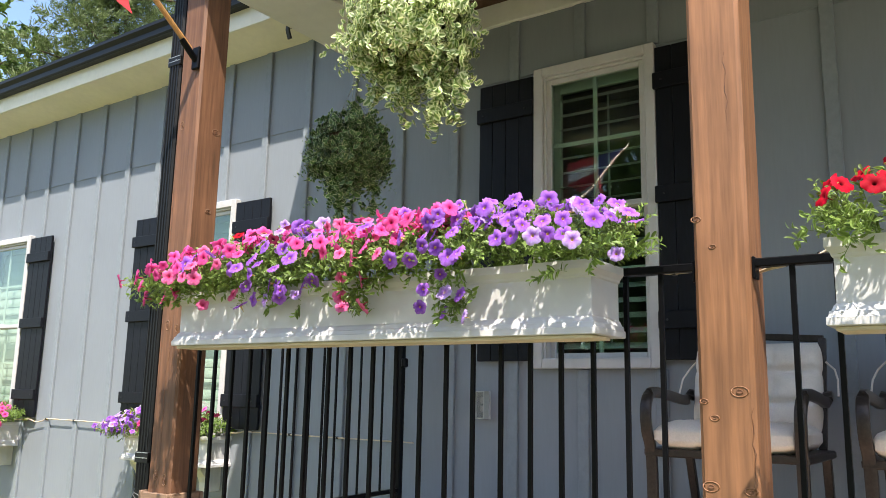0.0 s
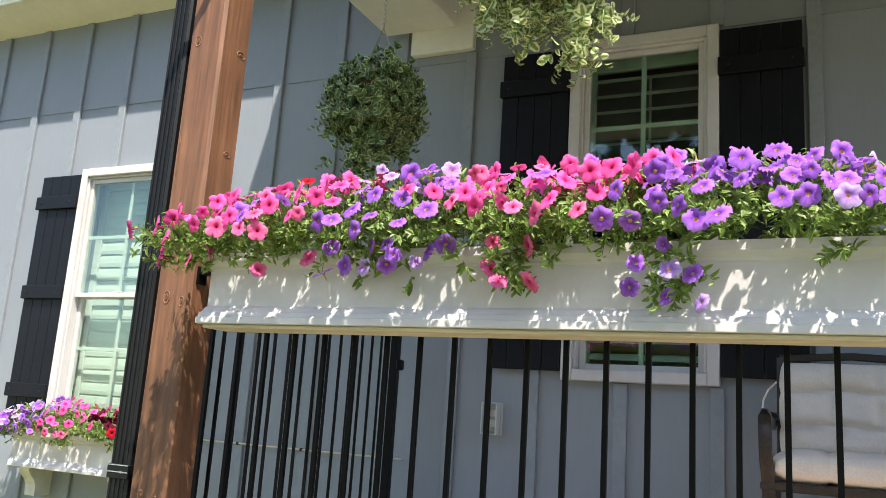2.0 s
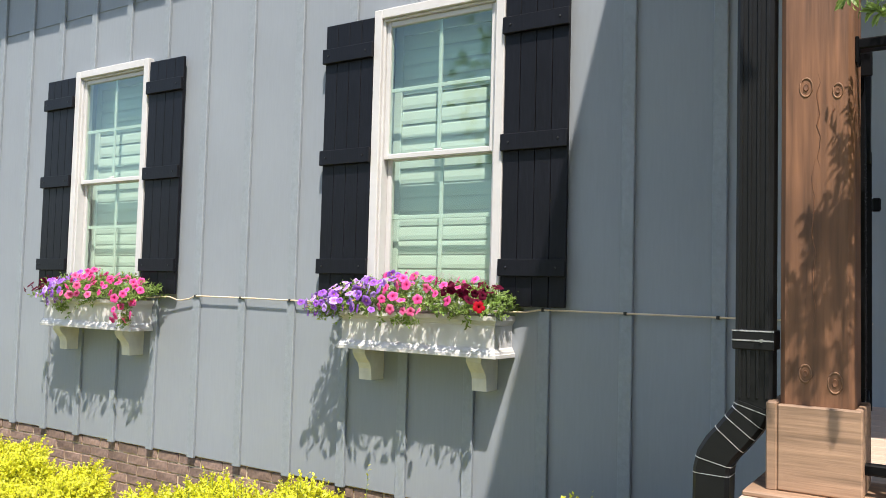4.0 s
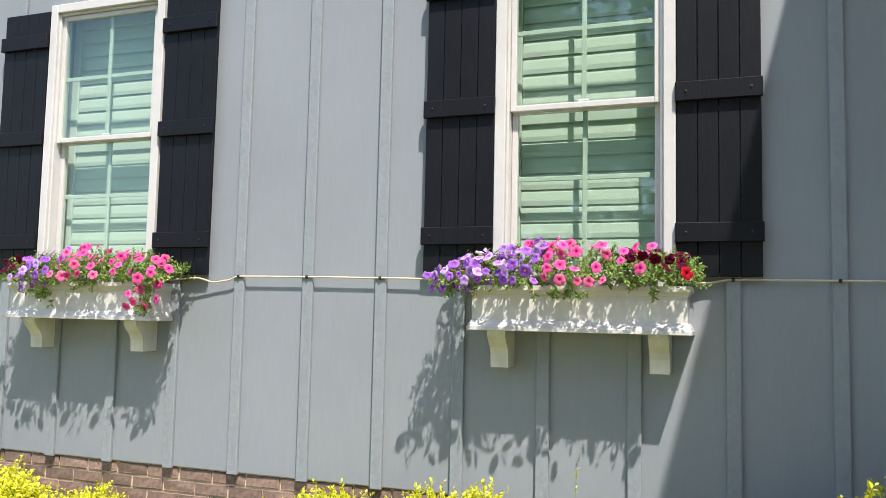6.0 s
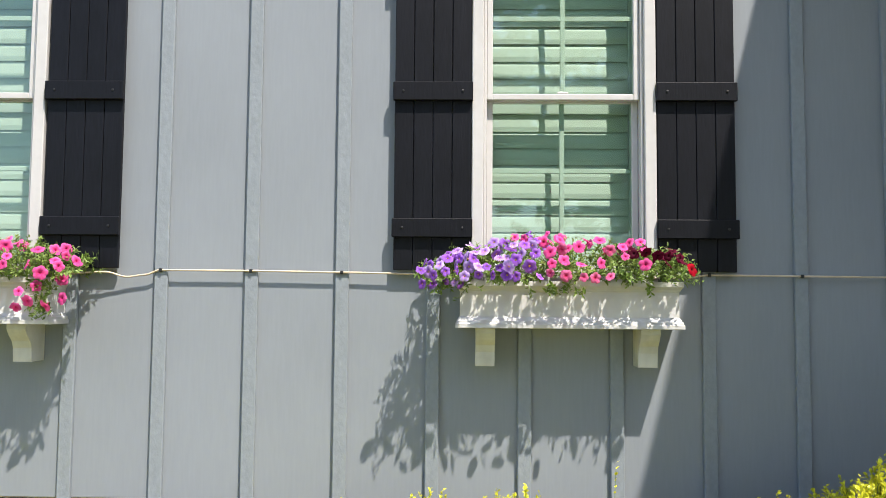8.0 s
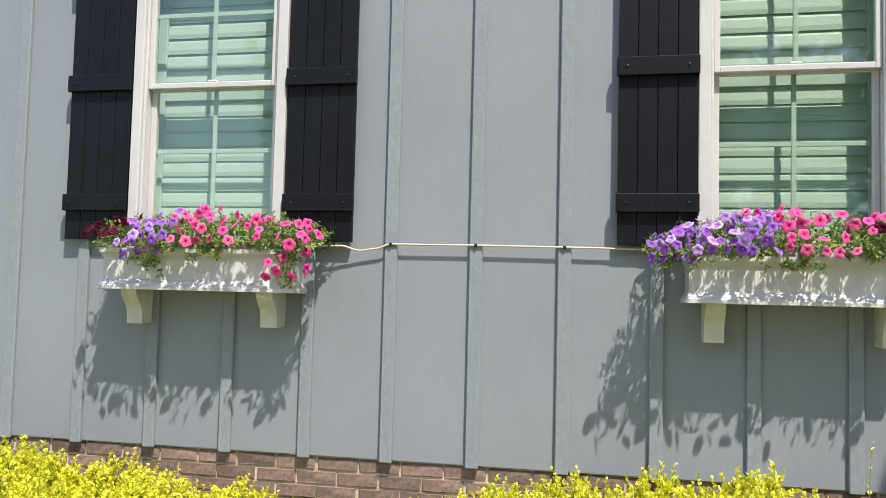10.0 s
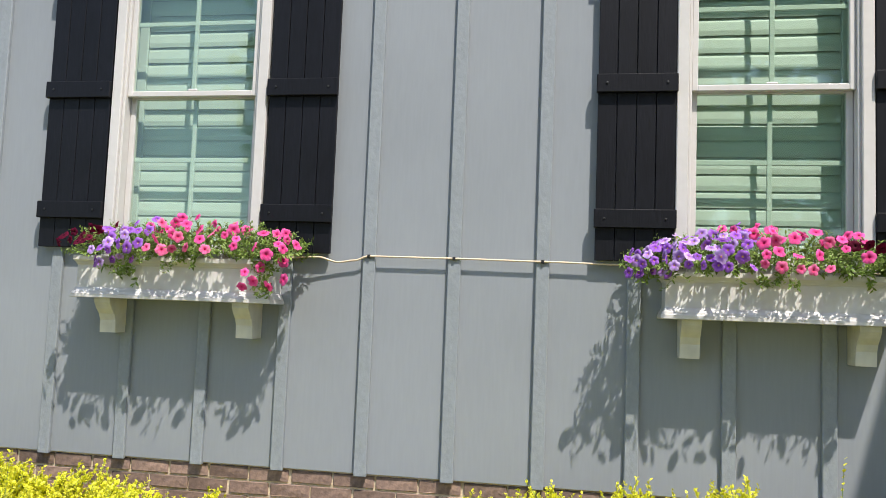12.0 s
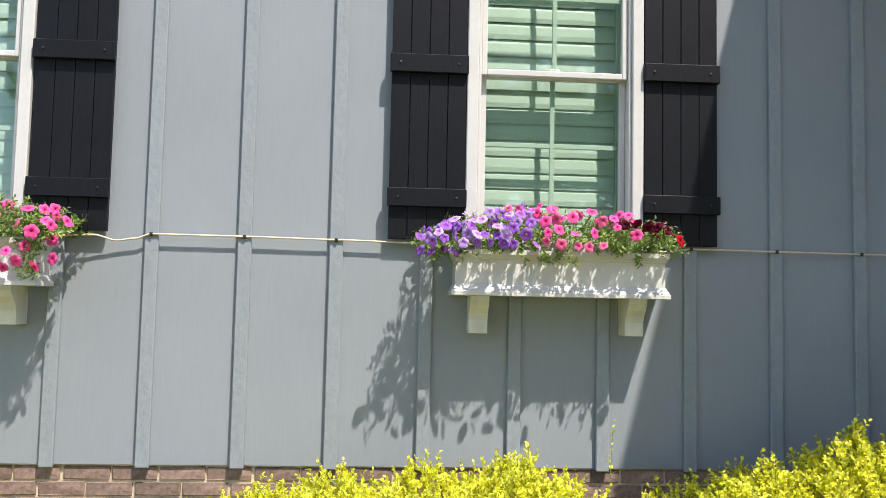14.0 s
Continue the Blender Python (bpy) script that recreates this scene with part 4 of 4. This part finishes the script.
def patio_chair(at, label):
    ob = thing("patio_chair", at, label, "chair", group="porch chairs")
    for x in (-0.265, 0.265):
        part("arm", Shape().tube(bent([(x, -0.25, 0.0), (x, -0.255, 0.36), (x * 1.02, -0.285, 0.47), (x * 1.03, -0.285, 0.55), (x * 1.04, -0.245, 0.60), (x * 1.05, -0.17, 0.612), (x * 1.05, 0.0, 0.60), (x * 1.03, 0.17, 0.585), (x, 0.25, 0.62)]), 0, flat=(0.020, 0.011)), BRONZE, ob, smooth=True)
        part("leg", Shape().tube([(x, 0.16, 0.40), (x * 0.98, 0.22, 0.18), (x, 0.30, 0.0)], 0, flat=(0.016, 0.014)), BRONZE, ob)
        part("back_post", Shape().tube([(x * 0.93, 0.20, 0.38), (x * 0.93, 0.27, 0.62), (x * 0.93, 0.32, 0.84)], 0, flat=(0.014, 0.012)), BRONZE, ob)
    part("seat_frame", Shape().box((-0.29, -0.27, 0.375), (0.29, 0.22, 0.405), 0.006), BRONZE, ob)
    part("top_rail", Shape().tube([(-0.25, 0.32, 0.84), (0, 0.33, 0.855), (0.25, 0.32, 0.84)], 0, flat=(0.014, 0.012)), BRONZE, ob)
    part("back_rail", Shape().tube([(-0.25, 0.30, 0.76), (0.25, 0.30, 0.76)], 0, flat=(0.012, 0.010)), BRONZE, ob)
    part("seat_cushion", cushion((-0.26, -0.28, 0.405), (0.26, 0.20, 0.50), 0.30, (0.5,), (0.33, 0.67), 2), CUSHION, ob, "tufted beige seat cushion", True)
    back = part("back_cushion", cushion((-0.25, -0.05, 0.0), (0.25, 0.07, 0.37), 0.40, (0.33, 0.68), (0.36, 0.66), 1), CUSHION, ob, "tufted beige back cushion with ties", True)
    back.matrix_local = Matrix.Translation((0, 0.19, 0.46)) @ Matrix.Rotation(radians(-14), 4, "X")
    for x in (-0.26, 0.26):
        part("tie", Shape().tube([(x, 0.02, 0.30), (x * 1.12, 0.03, 0.27), (x * 1.18, 0.0, 0.22), (x * 1.2, -0.02, 0.15)], 0.004, 5), CUSHION, back)
    return ob


patio_chair((-1.095, 3.42, FLOOR), "dark metal patio chair with beige cushions against the porch wall")
patio_chair((-0.36, 3.42, FLOOR), "dark metal patio chair with beige cushions on the porch")


# hanging baskets
def hanging_basket(seed, at, radius, drop, top, leafmat, label, leaf, count, trails):
    """Trailing plant in a hanging pot; at is the middle of the foliage."""
    rng = np.random.default_rng(seed)
    ob = thing("hanging_basket", at, label, "hanging plant", group="hanging baskets")
    part("pot", Shape().lathe([(0.07, -0.08), (0.10, -0.04), (0.13, 0.07), (0.135, 0.07), (0.12, 0.06)]), COCO, ob, smooth=True)
    for k in range(3):
        w = 2.094 * k + 0.4
        part("hanger", Shape().tube([(0.13 * math.cos(w), 0.13 * math.sin(w), 0.07), (0, 0, 0.36)], 0.0018, 5), CHAIN, ob)
    z = 0.36
    i = 0
    while at[2] + z < top:
        pts = []
        for k in range(10):
            w = 2 * math.pi * k / 10
            p = (0.006 * math.cos(w), 0.0, 0.012 * math.sin(w) + 0.012)
            pts.append((p[0], 0, z + p[2]) if i % 2 else (0, p[0], z + p[2]))
        part("chain_link", Shape().tube(pts, 0.0016, 5, closed=True), CHAIN, ob)
        z += 0.021
        i += 1
    v = unit(rng.normal(size=(count, 3)))
    v[:, 2] = np.where(v[:, 2] < -0.5, v[:, 2] * 0.6, v[:, 2])
    r = rng.uniform(0.45, 0.86, count) * radius * (1 + 0.18 * np.sin(3 * np.arctan2(v[:, 1], v[:, 0]) + seed))
    start = v * r[:, None] * np.array((1, 1, drop / radius))
    way = v * np.array((1, 1, 0.7)) + rng.normal(size=(count, 3)) * 0.4 + np.array((0, 0, 0.05))
    length = rng.uniform(0.06, 0.11, count)
    es, ew, el = [start], [way], [length]
    for tx, ty, n, d in trails:
        q = rng.uniform(0, 1, n)
        es.append(np.stack([tx + rng.normal(size=n) * 0.025, ty + rng.normal(size=n) * 0.03, -drop * 0.55 - q * d], 1))
        ew.append(np.stack([rng.normal(size=n) * 0.7, rng.normal(size=n) * 0.7, rng.normal(size=n) * 0.3 - 0.5], 1))
        el.append(rng.uniform(0.05, 0.08, n))
    start, way, length = np.concatenate(es), np.concatenate(ew), np.concatenate(el)
    p, d, f, size, line = sprigs(rng, start, way, length, 8, leaf, droop=0.35, spread=0.9, lift=0.25)
    tagged(part("foliage", leaves_mesh("foliage", p, d, f, size, leafmat, 1.25), None, ob), kind="stuff")
    tagged(part("stem", stems_mesh("stems", start, line, 0.0014, STEM), None, ob), kind="stuff")
    return ob


hanging_basket(21, (-1.92, 2.35, 2.80), 0.23, 0.24, 3.45, IVY_PALE, "cream-edged trailing plant in a sunlit hanging basket", 0.036, 720, [(0.12, -0.02, 24, 0.22), (0.16, 0.05, 16, 0.17), (0.0, 0.0, 12, 0.12), (-0.1, -0.05, 10, 0.1)])
hanging_basket(22, (-2.855, 3.08, 2.70), 0.185, 0.23, 3.52, IVY_SHADED, "green and cream trailing plant in a shaded hanging basket", 0.036, 640, [(-0.02, -0.05, 18, 0.22), (0.10, 0.05, 16, 0.16), (-0.12, 0.0, 12, 0.1), (0.05, -0.12, 12, 0.12)])

# flag on the left post
flag = thing("flag", (-2.965, 2.205, 2.905), "red, white and blue striped flag on an angled wooden pole", "flag")
d = Vector((0.02, -0.80, 0.60)).normalized()
part("bracket", Shape().box((-0.022, -0.012, -0.05), (0.022, 0.002, 0.05), 0.004).tube([(0, -0.006, -0.01), d * 0.11 + Vector((0, 0, -0.01))], 0.014, 10), IRON, flag, "black cast flag bracket")
part("pole", Shape().tube([d * 0.05, d * 1.44], 0.0115, 10), POLE, flag)


def cloth(a, b):
    """A place on the hanging flag: a along the pole, b away from it."""
    root = d * (0.62 + 0.8 * a)
    sway = 0.05 * math.sin(7 * a + 5 * b) * b
    return (root.x + (0.22 - 0.95 * a) * b + sway, root.y + 0.06 * b * (1 - a), root.z - b * (0.40 - 0.28 * a))


def cloth_strip(s, i, j0, j1):
    rows = [[s.bm.verts.new(cloth(a, j / 12)) for j in range(j0, j1 + 1)] for a in (i / 7, (i + 1) / 7)]
    for p, q, u, v in zip(rows[0], rows[0][1:], rows[1][1:], rows[1]):
        s.bm.faces.new((p, q, u, v))
    return s


for i in range(7):
    part("stripe", cloth_strip(Shape(), i, 5 if i > 2 else 0, 12), FLAG_RED if i % 2 == 0 else FLAG_WHITE, flag, "", True)
canton = Shape()
for i in range(3, 7):
    cloth_strip(canton, i, 0, 5)
part("canton", canton, FLAG_BLUE, flag, "dark blue corner field", True)


# ---- drip line ----
def drip(name, pts, label, clips):
    ob = thing(name, pts[0], label, "irrigation tube")
    o = Vector(pts[0])
    fine = []
    for a, b in zip(pts, pts[1:]):
        for i in range(6):
            w = i / 6
            e = w * w * (3 - 2 * w)
            fine.append((a[0] + (b[0] - a[0]) * w, a[1] + (b[1] - a[1]) * w, a[2] + (b[2] - a[2]) * e))
    fine.append(pts[-1])
    part("tube", Shape().tube([Vector(p) - o for p in fine], 0.0045, 7), TUBE, ob, smooth=True)
    for c in clips:
        q = Vector(c) - o
        part("clip", Shape().box((q.x - 0.007, q.y - 0.007, q.z - 0.008), (q.x + 0.007, q.y + 0.012, q.z + 0.008), 0.002), RUBBER, ob, "small black tube clip")
    return ob


Y = WALL - 0.026
c = [FIRST + PITCH * k for k in range(9)]
drip("drip_tube", [(-7.35, 3.90, 1.235), (-7.12, 3.905, 1.247), (-7.03, Y, 1.226), (-6.95, Y, 1.236), (c[0], Y, 1.258), (c[1], Y, 1.257), (c[2], Y, 1.253), (c[3], Y, 1.247), (-5.45, 3.90, 1.245)],
     "tan drip irrigation tube clipped along the siding", [(c[0], Y, 1.258), (c[1], Y, 1.257), (c[2], Y, 1.253)])
drip("drip_tube", [(-4.70, 3.90, 1.235), (-4.55, Y, 1.238), (c[6], Y, 1.252), (c[7], Y, 1.250), (c[8], Y, 1.248), (-3.22, Y, 1.247), (-3.05, Y, 1.246)],
     "tan drip irrigation tube clipped along the shaded siding", [(c[6], Y, 1.252), (c[7], Y, 1.250), (c[8], Y, 1.248)])
drip("drip_tube", [(-1.02, 2.24, 1.862), (-0.95, 2.255, 1.846), (-0.87, 2.262, 1.849), (-0.79, 2.375, 1.84), (-0.69, 2.262, 1.843), (-0.60, 2.258, 1.860), (-0.52, 2.235, 1.885)],
     "tan drip irrigation tube tied along the porch rail", [(-0.94, 2.26, 1.848), (-0.575, 2.258, 1.866)])


# ---- hedge ----
def golden_shrub(seed, at, rx, ry, top, shoots, label, tall=()):
    rng = np.random.default_rng(seed)
    ob = thing("golden_shrub", at, label, "shrub", group="golden shrubs")
    ang = rng.uniform(0, 2 * math.pi, shoots)
    rad = np.sqrt(rng.uniform(0, 1, shoots))
    x, y = np.cos(ang) * rad * rx, np.sin(ang) * rad * ry
    cap = top * np.sqrt(np.maximum(0.03, 1 - 0.28 * rad ** 2)) * (0.86 + 0.14 * np.sin(9 * x + seed) * np.cos(7 * y))
    start = np.stack([x, y, cap * rng.uniform(0.70, 0.99, shoots)], 1)
    way = np.stack([x / rx * 0.6, y / ry * 0.6, np.full(shoots, 0.8)], 1) + rng.normal(size=(shoots, 3)) * 0.5
    length = rng.uniform(0.05, 0.115, shoots)
    if len(tall):
        start = np.concatenate([start, np.array([(a, b, top * 0.8) for a, b, _ in tall])])
        way = np.concatenate([way, np.array([(0.05, 0, 1.0)] * len(tall))])
        length = np.concatenate([length, np.array([c for *_, c in tall])])
    p, d, f, size, line = sprigs(rng, start, way, length, 13, 0.025, droop=0.0, spread=0.75, lift=0.7)
    tagged(part("foliage", leaves_mesh("foliage", p, d, f, size, HEDGE_LEAF, 1.1), None, ob), kind="stuff")
    tagged(part("twig", stems_mesh("twigs", start, line, 0.002, STEM), None, ob), kind="stuff")
    n = 14
    s = Shape()
    for i in range(n):
        w = 2 * math.pi * i / n
        s.tube([(0, 0, 0), (math.cos(w) * rx * 0.35, math.sin(w) * ry * 0.35, top * 0.45), (math.cos(w) * rx * 0.7, math.sin(w) * ry * 0.7, top * 0.8)], [0.012, 0.008, 0.004], 6)
    part("branch", s, TWIG, ob)
    return ob


for i, (x, y, rx, top, tall) in enumerate(((-8.25, 3.25, 0.66, 0.70, ((0.15, -0.1, 0.2),)), (-9.35, 3.25, 0.6, 0.60, ()), (-7.50, 3.30, 0.36, 0.58, ()), (-6.25, 3.35, 0.34, 0.65, ()), (-5.50, 3.30, 0.64, 0.775, ((0.51, 0.0, 0.30),)),
                                           (-4.45, 3.32, 0.40, 0.735, ()), (-3.98, 3.30, 0.42, 0.86, ((0.0, 0.1, 0.25), (0.15, 0, 0.2))))):
    golden_shrub(40 + i, (x, y, -0.37), rx, 0.40, top, int(1500 + 1100 * rx), "clipped golden privet shrub against the brick base", tall)


# ---- trees ----
def tree(seed, at, height, crown, kind, label, clumps):
    rng = np.random.default_rng(seed)
    ob = thing(kind, at, label, "tree", group="background trees")
    lean = rng.normal(size=2) * 0.3
    pts = [(lean[0] * (k / 6) ** 2, lean[1] * (k / 6) ** 2, height * 0.95 * k / 6) for k in range(7)]
    trunk = Shape().tube(pts, [0.22 * (1 - 0.85 * k / 6) for k in range(7)], 9)
    centres = []
    for i in range(clumps):
        k = rng.uniform(0.35, 1.0)
        w = rng.uniform(0, 6.28)
        reach = crown * (1.15 - k * 0.75 if kind == "pine_tree" else math.sin(math.pi * min(0.97, max(0.1, (k - 0.3) / 0.75))) ** 0.6) * rng.uniform(0.5, 1.0)
        root = Vector((lean[0] * k * k, lean[1] * k * k, height * 0.93 * k))
        tip = root + Vector((math.cos(w) * reach, math.sin(w) * reach, rng.uniform(0.0, 0.35) * reach))
        trunk.tube([root, (root + tip) / 2 + Vector((0, 0, 0.1)), tip], [0.06, 0.04, 0.015], 5)
        centres += [tip, root.lerp(tip, 0.65)]
    part("trunk", trunk, BARK, ob)
    start, way = [], []
    for q in centres:
        n = 100 if kind == "pine_tree" else 34
        v = rng.normal(size=(n, 3)) * (np.array((0.28, 0.28, 0.12)) if kind == "pine_tree" else np.array((0.42, 0.42, 0.24))) * crown / 2.8
        start.append(np.array(q) + v)
        way.append(unit(v + np.array((0, 0, 0.25))) + rng.normal(size=(n, 3)) * 0.3)
    start, way = np.concatenate(start), np.concatenate(way)
    pine = kind == "pine_tree"
    p, d, f, size, line = sprigs(rng, start, way, rng.uniform(0.18, 0.34, len(start)), 8, 0.20 if pine else 0.23, spread=0.8, lift=0.8)
    tagged(part("crown", leaves_mesh("crown", p, d, f, size, NEEDLE if pine else TREE_LEAF, 0.26 if pine else 1.2), None, ob), kind="stuff")
    return ob


tree(61, (-19.5, 12.5, -0.4), 14.5, 4.2, "pine_tree", "tall pine tree beyond the house roof", 56)
tree(62, (-23.0, 10.5, -0.4), 12.6, 4.0, "broadleaf_tree", "bright green broadleaf tree beyond the house roof", 40)
tree(63, (-15.0, 15.0, -0.4), 15.0, 4.0, "pine_tree", "pine tree behind the house", 26)
tree(64, (-7.0, -14.0, -0.4), 9.0, 3.6, "broadleaf_tree", "broadleaf tree across the lawn", 36)
tree(65, (1.0, -15.0, -0.2), 10.0, 3.8, "broadleaf_tree", "broadleaf tree across the front lawn", 36)
tree(66, (-3.2, -13.0, -0.3), 12.0, 4.4, "broadleaf_tree", "dense broadleaf tree facing the house", 44)
tree(67, (-11.5, -15.5, -0.4), 12.0, 4.4, "broadleaf_tree", "dense broadleaf tree across the road side", 40)
tree(68, (5.5, -14.0, -0.2), 12.0, 4.4, "broadleaf_tree", "dense broadleaf tree facing the porch", 40)
